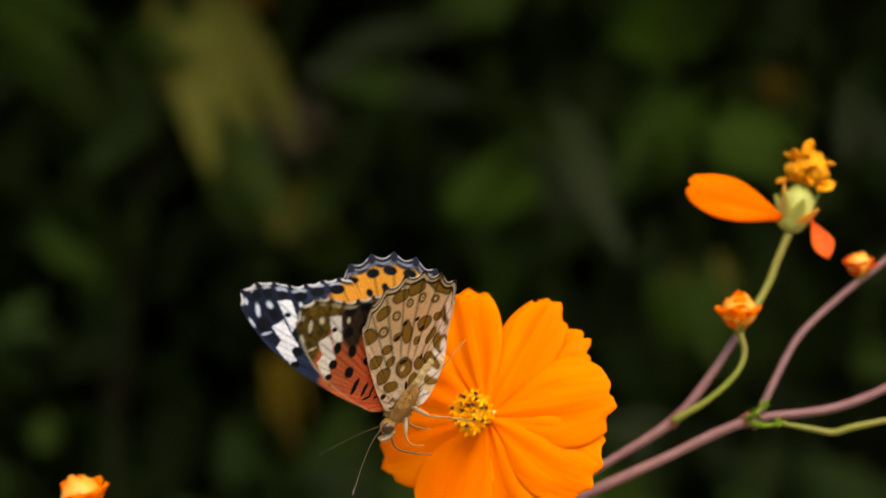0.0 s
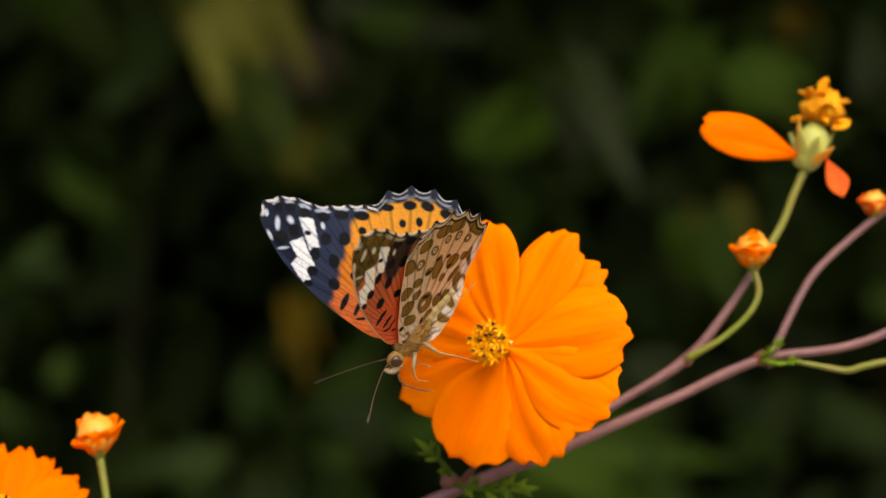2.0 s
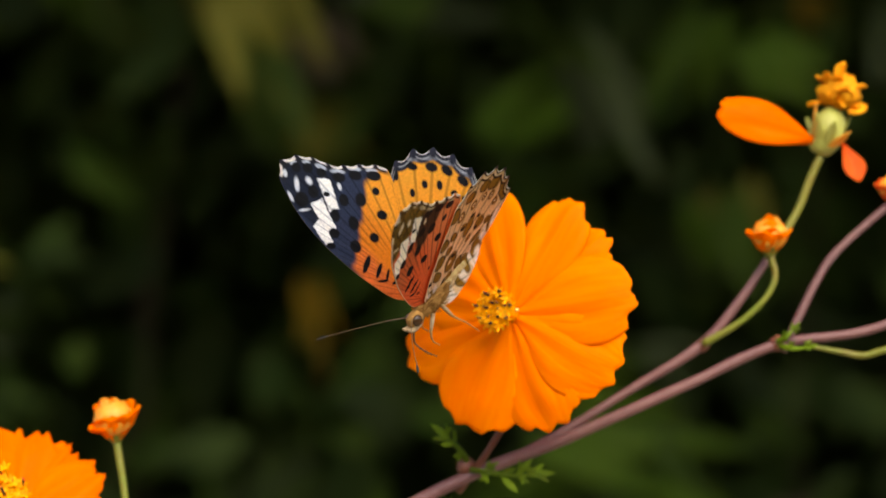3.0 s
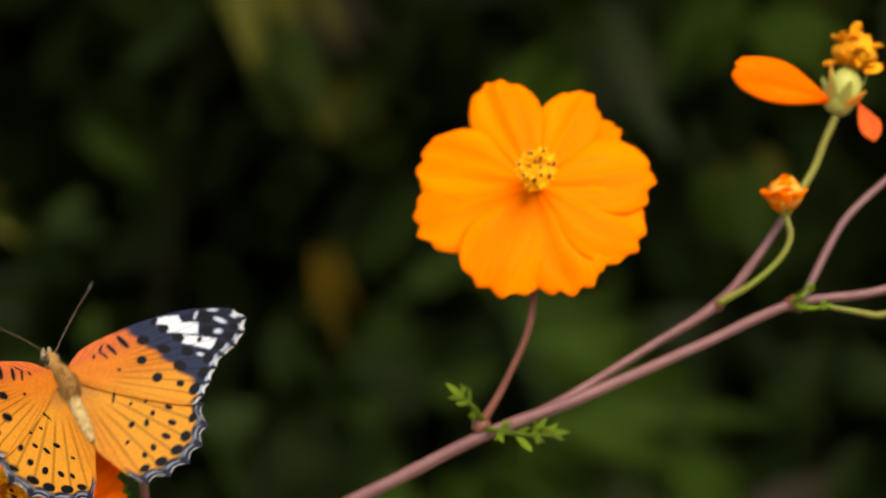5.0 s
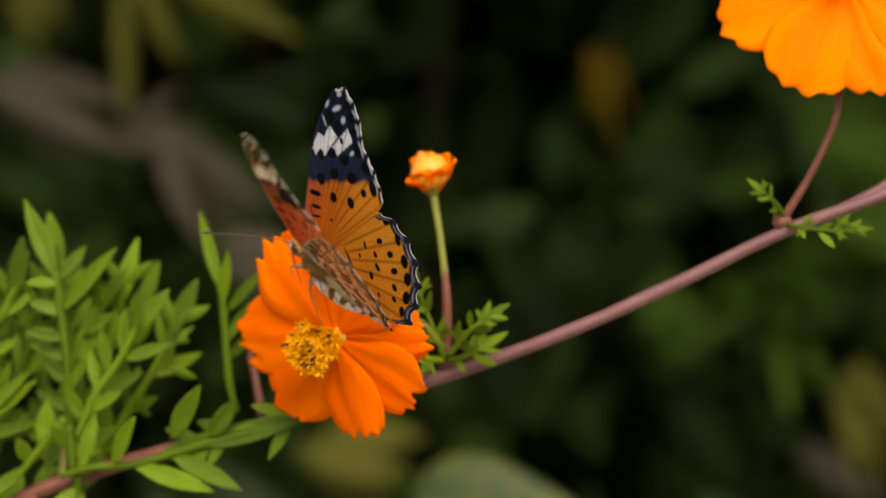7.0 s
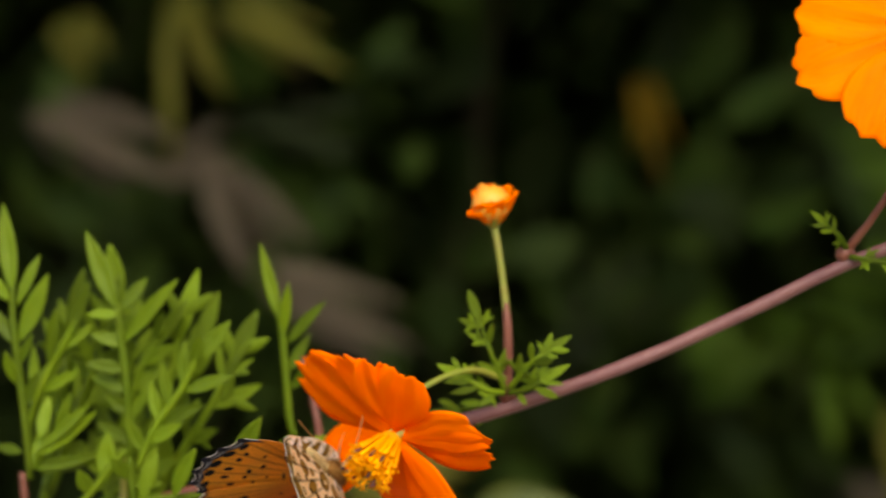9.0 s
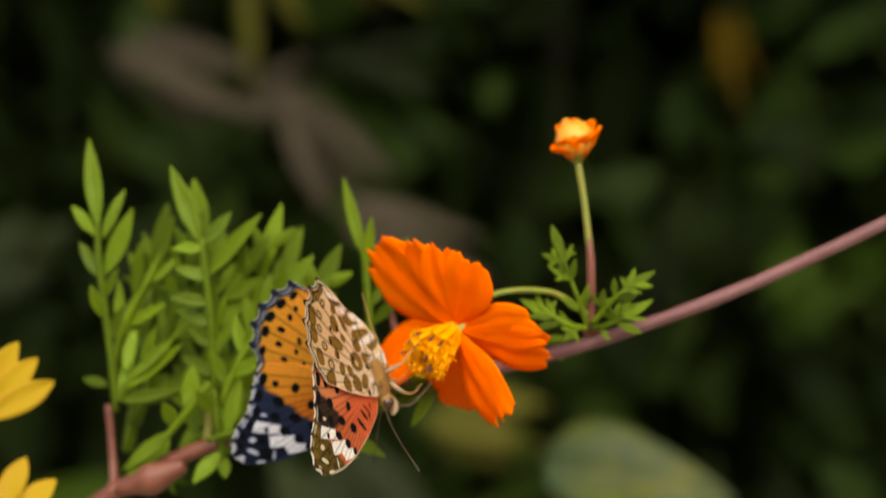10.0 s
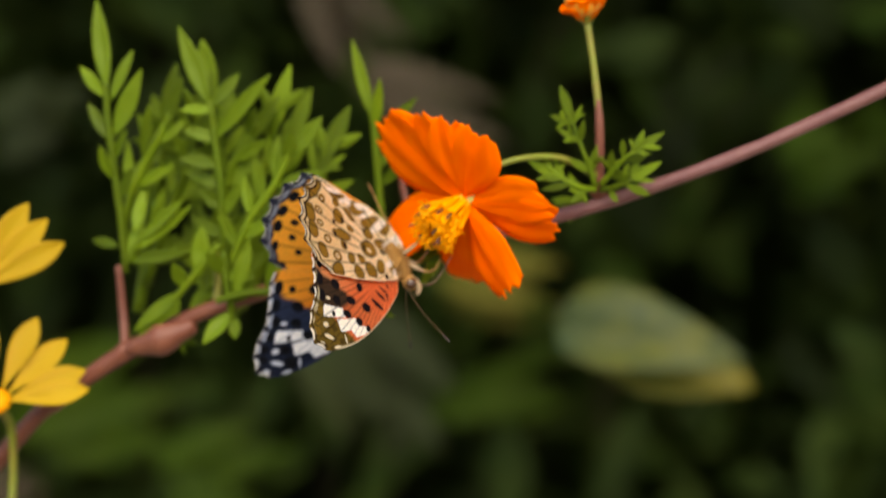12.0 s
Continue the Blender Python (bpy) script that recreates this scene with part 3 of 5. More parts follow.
def cosmos_plant():
    p = thing("cosmos_plant", "branching cosmos plant with purple stems, feathery green leaves and orange buds", "plant", Matrix.Translation((0, 0, 0)))
    mesh("lower_stem", *tube([(-0.36, 0.02, 0.0), (-0.33, 0.01, 0.45), (-0.245, 0, 0.76), (-0.1781, 0.0000, 0.8419), (-0.1639, 0.0000, 0.8556), (-0.1494, 0.0000, 0.8661), (-0.1302, 0.0000, 0.8760), (-0.098, 0, 0.886)], [0.0042, 0.0036, 0.003, 0.0019, 0.0017, 0.0019, 0.0016, 0.0014], 12, 8, 0.12), STEM_RED, p, "smooth dark red lower stem")
    mesh("main_stem", *tube([(-0.098, 0, 0.886), (-0.0621, 0.0000, 0.8958), (-0.0453, 0.0000, 0.9011), (-0.0243, 0.0000, 0.9092), (-0.0027, 0.0000, 0.9193), (0.0146, 0.0000, 0.9279), (0.0351, 0.0000, 0.9359), (0.0574, 0.0000, 0.9456), (0.0760, 0.0000, 0.9539), (0.0973, 0.0000, 0.9577), (0.128, 0, 0.972), (0.20, 0.01, 1.0)], [0.0014, 0.0014, 0.0013, 0.0013, 0.0013, 0.0012, 0.0011, 0.001, 0.0009, 0.0008, 0.0006], 12, 8, 0.12), STEM, p, "smooth dull purple stem")
    mesh("node_sheath", *tube([(-0.1490, -0.0010, 0.8664), (-0.1412, -0.0020, 0.8694), (-0.1342, -0.0010, 0.8724)], [0.001, 0.0036, 0.0014], 10, 8, 0.2), STEM_RED, p, "swollen reddish leaf sheath")
    mesh("branch", *tube([(0.0251, 0.0000, 0.9322), (0.0335, 0.0010, 0.9366), (0.0466, 0.0030, 0.9445), (0.0618, 0.0040, 0.9539), (0.0697, 0.0040, 0.9630), (0.0752, 0.0050, 0.9709)], [0.0009, 0.0009, 0.00085, 0.0011, 0.0009, 0.0008], 10, 8, 0.1), STEM, p)
    mesh("bud_stalk", *tube([(0.0748, 0.0050, 0.9701), (0.0814, 0.0060, 0.9804), (0.0839, 0.0060, 0.9864), (0.0863, 0.0060, 0.9918)], [0.00082, 0.00078, 0.0008, 0.00085], 8, 8), STEM_GREEN, p)
    mesh("bud_stalk", *tube([(0.0620, 0.0030, 0.9541), (0.0686, 0.0010, 0.9581), (0.0738, 0.0000, 0.9629), (0.0759, 0.0000, 0.9673), (0.0749, 0.0000, 0.9718)], [0.0008, 0.0006, 0.0006, 0.0006, 0.0007], 8, 8), STEM_GREEN, p)
    mesh("branch", *tube([(0.0772, 0.0000, 0.9525), (0.0793, 0.0000, 0.9569), (0.0845, 0.0020, 0.9665), (0.0890, 0.0040, 0.9725), (0.0990, 0.0060, 0.9811), (0.1103, 0.0080, 0.9901), (0.128, 0.01, 1.01)], [0.0009, 0.0008, 0.0008, 0.0008, 0.0008, 0.0008, 0.0006], 10, 8, 0.1), STEM, p)
    mesh("side_shoot", *tube([(0.0831, -0.0010, 0.9535), (0.0885, -0.0020, 0.9525), (0.0927, -0.0030, 0.9518), (0.0967, -0.0040, 0.9529), (0.107, -0.006, 0.955)], [0.0004, 0.0006, 0.0007, 0.0007, 0.0006], 8, 8), STEM_GREEN, p)
    for c, r in (((0.0763, 0.0000, 0.9542), 0.0016), ((0.0620, 0.0040, 0.9538), 0.0014), ((0.0148, 0.0000, 0.9301), 0.0018), ((-0.0509, 0.0000, 0.9017), 0.0017), ((-0.1497, 0.0000, 0.8661), 0.0022)):
        mesh("node", *ball(c, (r, r * 0.9, r), None, 8, 10, 0.3), STEM_RED, p)
    mesh("bud_stalk", *tube([(-0.0508, -0.0010, 0.9027), (-0.0506, -0.0020, 0.9140), (-0.0520, -0.0010, 0.9262), (-0.0537, 0.0000, 0.9360)], [0.0009, 0.0008, 0.0007, 0.0008], 8, 8), STEM_GREEN, p)
    mesh("bud_stalk", *tube([(-0.0508, -0.0012, 0.9023), (-0.0506, -0.0018, 0.9084), (-0.0507, -0.0021, 0.9152), (-0.0511, -0.0018, 0.9201)], [0.00105, 0.00096, 0.0009, 0.0006], 8, 8), STEM_RED, p)
    bud(p, Matrix.Translation((-0.0537, 0.0000, 0.9353)) @ frame_of((-0.1, -0.25, 1), (0, 1, 0)), 0.0112, 3)
    bud(p, Matrix.Translation((0.0749, 0.0000, 0.9719)) @ frame_of((-0.05, -0.3, 1), (0, 1, 0)), 0.0098, 8)
    bud(p, Matrix.Translation((0.1006, 0.0060, 0.9828)) @ frame_of((-0.1, -0.2, 1), (0, 1, 0)), 0.0070, 11, PETAL_OLD)
    mesh("bud_stalk", *tube([(0.1036, 0.0070, 0.9849), (0.1016, 0.0060, 0.9836), (0.1006, 0.0060, 0.9828)], [0.0006, 0.0006, 0.0006], 6, 5), STEM_GREEN, p)
    # feathery leaves
    order = itertools.count(1)

    def frond(pts, pairs, size):
        pinnate(p, pts, max(pairs - 2, 2) if pairs > 4 else pairs, size * (1.12 if size > 0.008 else 1.3 if size > 0.0044 else 1.1), 0.0011 if size > 0.007 else 0.0005, next(order), 31 if pairs > 4 else 38)

    frond([(-0.1527, 0.0180, 0.8713), (-0.1495, 0.0180, 0.8882), (-0.1466, 0.0180, 0.9049), (-0.1453, 0.0170, 0.9109)], 6, 0.011)
    frond([(-0.1496, 0.0140, 0.8780), (-0.1437, 0.0120, 0.8926), (-0.1386, 0.0100, 0.9046), (-0.1367, 0.0100, 0.9109)], 6, 0.0105)
    frond([(-0.1311, 0.0170, 0.8691), (-0.1320, 0.0170, 0.8840), (-0.1329, 0.0180, 0.9027), (-0.1348, 0.0180, 0.9156)], 7, 0.011)
    frond([(-0.1298, 0.0140, 0.8726), (-0.1273, 0.0120, 0.8871), (-0.1232, 0.0110, 0.9013), (-0.1204, 0.0110, 0.9117)], 6, 0.0105)
    frond([(-0.1310, 0.0200, 0.8752), (-0.1261, 0.0200, 0.8896), (-0.1217, 0.0200, 0.9010), (-0.1192, 0.0200, 0.9075)], 6, 0.010)
    frond([(-0.1288, 0.0150, 0.8736), (-0.1215, 0.0140, 0.8858), (-0.1143, 0.0120, 0.8967), (-0.1107, 0.0120, 0.9037)], 6, 0.011)
    frond([(-0.1473, 0.0100, 0.8662), (-0.1399, 0.0080, 0.8703), (-0.1349, 0.0080, 0.8758), (-0.1301, 0.0080, 0.8794)], 4, 0.009)
    frond([(-0.1502, 0.0160, 0.8825), (-0.1443, 0.0150, 0.8839), (-0.1369, 0.0150, 0.8865), (-0.1344, 0.0150, 0.8877)], 4, 0.010)
    frond([(-0.1391, 0.0220, 0.8795), (-0.1398, 0.0230, 0.8914), (-0.1431, 0.0240, 0.8996), (-0.1455, 0.0240, 0.9056)], 6, 0.010)
    lobed_leaf(p, [(-0.1498, 0.0020, 0.8824), (-0.1508, 0.0020, 0.8944), (-0.1522, 0.0020, 0.9064), (-0.1532, 0.0020, 0.9154), (-0.1532, 0.0020, 0.9221)],
               [((-0.1531, 0.0020, 0.9206), (-0.1559, 0.0047, 0.9391), 0.0037), ((-0.1537, 0.0020, 0.9191), (-0.1586, 0.0014, 0.9254), 0.0026), ((-0.1523, 0.0020, 0.9184), (-0.1484, 0.0048, 0.9287), 0.0028), ((-0.1529, 0.0020, 0.9102), (-0.1576, 0.0027, 0.9179), 0.0026), ((-0.1518, 0.0020, 0.9109), (-0.1454, 0.0026, 0.9248), 0.0041), ((-0.1522, 0.0020, 0.9019), (-0.1538, -0.0013, 0.9090), 0.0028), ((-0.1515, 0.0020, 0.8880), (-0.1582, 0.0048, 0.8890), 0.0023), ((-0.1519, 0.0020, 0.9064), (-0.1469, -0.0030, 0.9129), 0.0023), ((-0.1511, 0.0020, 0.8974), (-0.1465, -0.0010, 0.9053), 0.0026)])
    lobed_leaf(p, [(-0.1520, 0.0060, 0.8893), (-0.1501, 0.0060, 0.8977), (-0.1469, 0.0060, 0.9046), (-0.1429, 0.0060, 0.9115), (-0.1411, 0.0060, 0.9152)],
               [((-0.1429, 0.0060, 0.9115), (-0.1376, 0.0045, 0.9232), 0.0033), ((-0.1441, 0.0060, 0.9092), (-0.1376, 0.0072, 0.9141), 0.0025), ((-0.1469, 0.0060, 0.9054), (-0.1444, 0.0026, 0.9177), 0.0028), ((-0.1509, 0.0060, 0.9000), (-0.1431, 0.0079, 0.9086), 0.0031), ((-0.1502, 0.0060, 0.8970), (-0.1509, 0.0089, 0.9096), 0.0025), ((-0.1485, 0.0060, 0.9000), (-0.1391, 0.0023, 0.9051), 0.0028), ((-0.1491, 0.0060, 0.8924), (-0.1457, 0.0058, 0.9024), 0.0028)])
    lobed_leaf(p, [(-0.1484, 0.0000, 0.8850), (-0.1467, 0.0000, 0.8888), (-0.1428, 0.0000, 0.8919), (-0.1382, 0.0000, 0.8942)],
               [((-0.1484, 0.0000, 0.8850), (-0.1343, -0.0049, 0.8883), 0.0028), ((-0.1483, 0.0000, 0.8872), (-0.1337, -0.0019, 0.8974), 0.0031), ((-0.1463, 0.0000, 0.8892), (-0.1351, -0.0046, 0.8993), 0.0028), ((-0.1471, 0.0000, 0.8910), (-0.1459, 0.0027, 0.8997), 0.0029), ((-0.1436, 0.0000, 0.8918), (-0.1395, -0.0015, 0.9011), 0.0026), ((-0.1484, 0.0000, 0.8850), (-0.1459, 0.0026, 0.8945), 0.0031)])
    lobed_leaf(p, [(-0.1303, 0.0040, 0.8765), (-0.1293, 0.0040, 0.8886), (-0.1297, 0.0040, 0.9006), (-0.1307, 0.0040, 0.9096), (-0.1318, 0.0040, 0.9185)],
               [((-0.1317, 0.0040, 0.9174), (-0.1386, 0.0053, 0.9336), 0.0039), ((-0.1314, 0.0040, 0.9170), (-0.1257, 0.0059, 0.9240), 0.0029), ((-0.1310, 0.0040, 0.9166), (-0.1372, 0.0004, 0.9168), 0.0023), ((-0.1307, 0.0040, 0.9107), (-0.1182, -0.0004, 0.9241), 0.0034), ((-0.1299, 0.0040, 0.9103), (-0.1375, 0.0038, 0.9125), 0.0028), ((-0.1296, 0.0040, 0.9051), (-0.1373, 0.0003, 0.9068), 0.0029), ((-0.1294, 0.0040, 0.9006), (-0.1380, 0.0049, 0.9041), 0.0028), ((-0.1292, 0.0040, 0.8961), (-0.1342, 0.0023, 0.9007), 0.0032), ((-0.1292, 0.0040, 0.8946), (-0.1244, 0.0032, 0.9023), 0.0026), ((-0.1293, 0.0040, 0.8901), (-0.1371, 0.0065, 0.8941), 0.0028)])
    lobed_leaf(p, [(-0.1305, 0.0080, 0.8956), (-0.1288, 0.0080, 0.9032), (-0.1257, 0.0080, 0.9093), (-0.1226, 0.0080, 0.9138)],
               [((-0.1265, 0.0080, 0.9081), (-0.1179, 0.0072, 0.9193), 0.0034), ((-0.1280, 0.0080, 0.9055), (-0.1188, 0.0039, 0.9107), 0.0028), ((-0.1249, 0.0080, 0.9108), (-0.1223, 0.0043, 0.9171), 0.0027), ((-0.1297, 0.0080, 0.9002), (-0.1225, 0.0074, 0.9064), 0.0030), ((-0.1296, 0.0080, 0.9017), (-0.1312, 0.0072, 0.9100), 0.0028)])
    lobed_leaf(p, [(-0.1262, -0.0020, 0.8851), (-0.1223, -0.0020, 0.8941), (-0.1170, -0.0020, 0.9015), (-0.1132, -0.0020, 0.9089)],
               [((-0.1133, -0.0020, 0.9078), (-0.1066, -0.0019, 0.9160), 0.0035), ((-0.1143, -0.0020, 0.9067), (-0.1123, -0.0038, 0.9135), 0.0026), ((-0.1165, -0.0020, 0.9027), (-0.1160, -0.0018, 0.9118), 0.0029), ((-0.1162, -0.0020, 0.9016), (-0.1058, -0.0038, 0.9052), 0.0029), ((-0.1193, -0.0020, 0.8986), (-0.1207, -0.0020, 0.9081), 0.0029), ((-0.1216, -0.0020, 0.8952), (-0.1233, -0.0009, 0.9035), 0.0026), ((-0.1208, -0.0020, 0.8948), (-0.1116, -0.0056, 0.8995), 0.0032), ((-0.1239, -0.0020, 0.8911), (-0.1158, -0.0040, 0.8952), 0.0030), ((-0.1247, -0.0020, 0.8888), (-0.1281, -0.0030, 0.8970), 0.0029)])
    lobed_leaf(p, [(-0.1282, -0.0030, 0.8896), (-0.1313, -0.0030, 0.8858), (-0.1351, -0.0030, 0.8813), (-0.1382, -0.0030, 0.8775)],
               [((-0.1324, -0.0030, 0.8828), (-0.1319, -0.0025, 0.8932), 0.0041), ((-0.1355, -0.0030, 0.8805), (-0.1373, -0.0060, 0.8861), 0.0030), ((-0.1359, -0.0030, 0.8798), (-0.1468, -0.0036, 0.8713), 0.0033), ((-0.1367, -0.0030, 0.8775), (-0.1464, -0.0030, 0.8701), 0.0027), ((-0.1336, -0.0030, 0.8813), (-0.1296, -0.0008, 0.8893), 0.0032)])
    lobed_leaf(p, [(-0.1270, -0.0040, 0.8883), (-0.1264, -0.0040, 0.8824), (-0.1256, -0.0040, 0.8772), (-0.1253, -0.0040, 0.8743)],
               [((-0.1264, -0.0040, 0.8832), (-0.1198, -0.0061, 0.8835), 0.0030), ((-0.1259, -0.0040, 0.8780), (-0.1202, -0.0039, 0.8822), 0.0030), ((-0.1255, -0.0040, 0.8758), (-0.1307, -0.0075, 0.8698), 0.0036), ((-0.1250, -0.0040, 0.8750), (-0.1246, -0.0050, 0.8704), 0.0026), ((-0.1268, -0.0040, 0.8839), (-0.1299, -0.0075, 0.8888), 0.0030)])
    lobed_leaf(p, [(-0.0960, 0.0120, 0.8895), (-0.0974, 0.0120, 0.8947), (-0.0982, 0.0120, 0.9041), (-0.0989, 0.0120, 0.9123), (-0.0998, 0.0120, 0.9170)],
               [((-0.0992, 0.0120, 0.9141), (-0.1035, 0.0120, 0.9310), 0.0027), ((-0.0988, 0.0120, 0.9117), (-0.0969, 0.0090, 0.9233), 0.0023), ((-0.0982, 0.0120, 0.9100), (-0.0895, 0.0080, 0.9192), 0.0027), ((-0.0978, 0.0120, 0.9041), (-0.0931, 0.0120, 0.9124), 0.0023), ((-0.0976, 0.0120, 0.9006), (-0.0907, 0.0090, 0.9069), 0.0025)])
    lobed_leaf(p, [(-0.1281, -0.0060, 0.8784), (-0.1215, -0.0060, 0.8803), (-0.1125, -0.0060, 0.8812), (-0.1001, -0.0060, 0.8850), (-0.0890, -0.0060, 0.8879)],
               [((-0.1056, -0.0060, 0.8862), (-0.0986, -0.0100, 0.8977), 0.0042), ((-0.0977, -0.0060, 0.8866), (-0.0916, -0.0080, 0.8949), 0.0037), ((-0.1004, -0.0060, 0.8849), (-0.0783, -0.0060, 0.8912), 0.0046), ((-0.1056, -0.0060, 0.8831), (-0.0903, -0.0120, 0.8776), 0.0039), ((-0.1131, -0.0060, 0.8808), (-0.0951, -0.0120, 0.8767), 0.0039), ((-0.1177, -0.0060, 0.8807), (-0.1114, -0.0120, 0.8915), 0.0037), ((-0.1241, -0.0060, 0.8794), (-0.1210, -0.0060, 0.8911), 0.0033)])
    frond([(-0.0783, -0.0020, 0.8917), (-0.0848, -0.0040, 0.8899), (-0.0915, -0.0050, 0.8885), (-0.0949, -0.0050, 0.8873)], 2, 0.011)
    frond([(-0.0512, -0.0030, 0.9030), (-0.0531, -0.0040, 0.9086), (-0.0550, -0.0040, 0.9136), (-0.0558, -0.0040, 0.9158)], 3, 0.0050)
    frond([(-0.0501, -0.0030, 0.9035), (-0.0471, -0.0050, 0.9071), (-0.0448, -0.0060, 0.9095), (-0.0437, -0.0060, 0.9103)], 3, 0.0048)
    frond([(-0.0501, -0.0030, 0.9024), (-0.0470, -0.0060, 0.9034), (-0.0447, -0.0070, 0.9046), (-0.0437, -0.0070, 0.9052)], 3, 0.0045)
    frond([(-0.0514, -0.0030, 0.9024), (-0.0542, -0.0060, 0.9032), (-0.0563, -0.0070, 0.9044), (-0.0575, -0.0070, 0.9050)], 3, 0.0050)
    frond([(-0.0541, 0.0040, 0.8998), (-0.0568, 0.0030, 0.8988), (-0.0591, 0.0030, 0.8985), (-0.0608, 0.0030, 0.8981)], 2, 0.0055)
    frond([(0.0156, -0.0020, 0.9296), (0.0199, -0.0040, 0.9290), (0.0243, -0.0050, 0.9286), (0.0270, -0.0050, 0.9288)], 4, 0.0042)
    frond([(0.0149, -0.0010, 0.9313), (0.0134, -0.0030, 0.9336), (0.0119, -0.0040, 0.9351), (0.0111, -0.0040, 0.9358)], 3, 0.0038)
    frond([(0.0761, -0.0010, 0.9545), (0.0774, -0.0030, 0.9554), (0.0781, -0.0030, 0.9562), (0.0786, -0.0030, 0.9567)], 2, 0.0024)
    frond([(0.0766, -0.0010, 0.9537), (0.0785, -0.0030, 0.9532), (0.0801, -0.0030, 0.9532), (0.0812, -0.0030, 0.9534)], 2, 0.0024)
    mesh("leaf_stalk", *tube([(-0.1497, 0.0000, 0.8664), (-0.1510, 0.0030, 0.8730), (-0.1521, 0.0040, 0.8836)], [0.0011, 0.0009, 0.0008], 8, 6), STEM_RED, p)
    mesh("leaf_stalk", *tube([(-0.1314, 0.0000, 0.8747), (-0.1304, 0.0030, 0.8784), (-0.1309, 0.0040, 0.8889)], [0.0010, 0.0009, 0.0007], 8, 6), STEM_GREEN, p)
    mesh("leaf_stalk", *tube([(-0.0896, 0.0060, 0.8897), (-0.0917, 0.0110, 0.8960), (-0.0946, 0.0120, 0.9076)], [0.0010, 0.0008, 0.0006], 8, 6), STEM_RED, p)
    # the spent flower: swollen green base, dried cap, two last petals
    top = Matrix.Translation((0.0863, 0.0060, 0.9921)) @ frame_of((0.28, -0.15, 1), (0, 1, 0))
    s = mesh("spent_head", *ball((0, 0, 0.0048), (0.0034, 0.0034, 0.0052), Matrix.Rotation(0, 3, "X"), 12, 16, 0.12, 4), SEPAL, p, "spent flower head with a dried orange cap", place=top)
    rnd = random.Random(4)
    for k in range(10):
        a = 2 * math.pi * k / 10
        v, f = blade(rnd.uniform(0.006, 0.0095), 0.0026, 0.1, 0.3, 0.4, 0, 8, 2, 0.00012, k, 0.05)
        mesh("bract", v, f, BUDTIP if k % 3 == 0 else SEPAL, s, place=Matrix.Rotation(a, 4, "Z") @ Matrix.Translation((0, 0.0017, 0.001)) @ Matrix.Rotation(radians(rnd.uniform(40, 75)), 4, "X"))
    mesh("dried_cap", *ball((0.0004, 0, 0.0132), (0.0038, 0.0036, 0.0034), None, 12, 16, 0.45, 9), DRIED, s)
    for k in range(26):
        a, r = rnd.uniform(0, 6.28), rnd.uniform(0.0008, 0.0034)
        v, f = blade(rnd.uniform(0.003, 0.0052), 0.0026, rnd.uniform(-0.4, 0.4), 0.3, 0.6, 0, 6, 2, 0.0002, k, 0.3)
        mesh("dried_petal", v, f, DRIED, s, place=Matrix.Translation((r * math.cos(a), r * math.sin(a), rnd.uniform(0.0098, 0.0150))) @ Euler((rnd.uniform(-0.3, 1.4), rnd.uniform(-0.6, 0.6), a)).to_matrix().to_4x4())
    for root, tip, w, mt in (((0.0853, 0.0040, 0.9948), (0.0653, -0.0040, 1.0009), 0.0092, PETAL_RED), ((0.0902, 0.0040, 0.9948), (0.0930, 0.0000, 0.9866), 0.0046, PETAL_OLD)):
        r, t = Vector(root), Vector(tip)
        y = (t - r).normalized()
        z = Vector((0.1, -1, 0.25))
        z = (z - y * z.dot(y)).normalized()
        m = top.inverted() @ Matrix.Translation(r) @ Matrix((y.cross(z), y, z)).transposed().to_4x4()
        v, f = petal_mesh((t - r).length, w, mt, 3.3, 0.16, 0.10, 0.35, 0.04) if w > 0.006 else blade((t - r).length, w, -0.08, 0.35, 0.68, 0, 14, 4, 0.00015, w * 900, 0.08)
        mesh("petal", v, f, mt, s, place=m)


cosmos_plant()


def yellow_flower(label, place, angles, length, width):
    y = thing("yellow_flower", label, "flower", place, "pale yellow flowers")
    for k, a in enumerate(angles):
        v, f = blade(length, width, -0.06, 0.2, 0.66, 0, 14, 4, 0.00015, k * 1.3, 0.05)
        mesh("petal", v, f, PETAL_YELLOW, y, place=Matrix.Rotation(radians(a - 90), 4, "Z") @ Matrix.Translation((0, 0.002, 0.0003 * k)) @ Matrix.Rotation(radians(12), 4, "X"))
    mesh("disc", *ball((0, 0, 0.001), (0.003, 0.003, 0.002), None, 8, 12, 0.2), FLORET, y)
    mesh("stalk", *tube([(0, 0, 0), (0.002, -0.004, -0.012), (0.0, -0.03, -0.02), (-0.01, -0.09, -0.015)], [0.001, 0.0009, 0.001, 0.0011], 8, 6), STEM_GREEN, y)


yellow_flower("pale yellow cosmos flower, half hidden", Matrix.Translation((-0.1803, -0.0100, 0.8786)) @ frame_of((0.3, -0.9, 0.2), (0, 0, 1)), (55, 42, 27, 95, 140, 185, 230, 275), 0.021, 0.0057)
yellow_flower("pale apricot-yellow cosmos flower, drooping petals", Matrix.Translation((-0.1737, -0.0120, 0.8566)) @ frame_of((0.2, -0.8, 0.5), (0, 0, 1)), (42, 18, 5, 65, 100, 150, 200, 250), 0.0175, 0.0055)


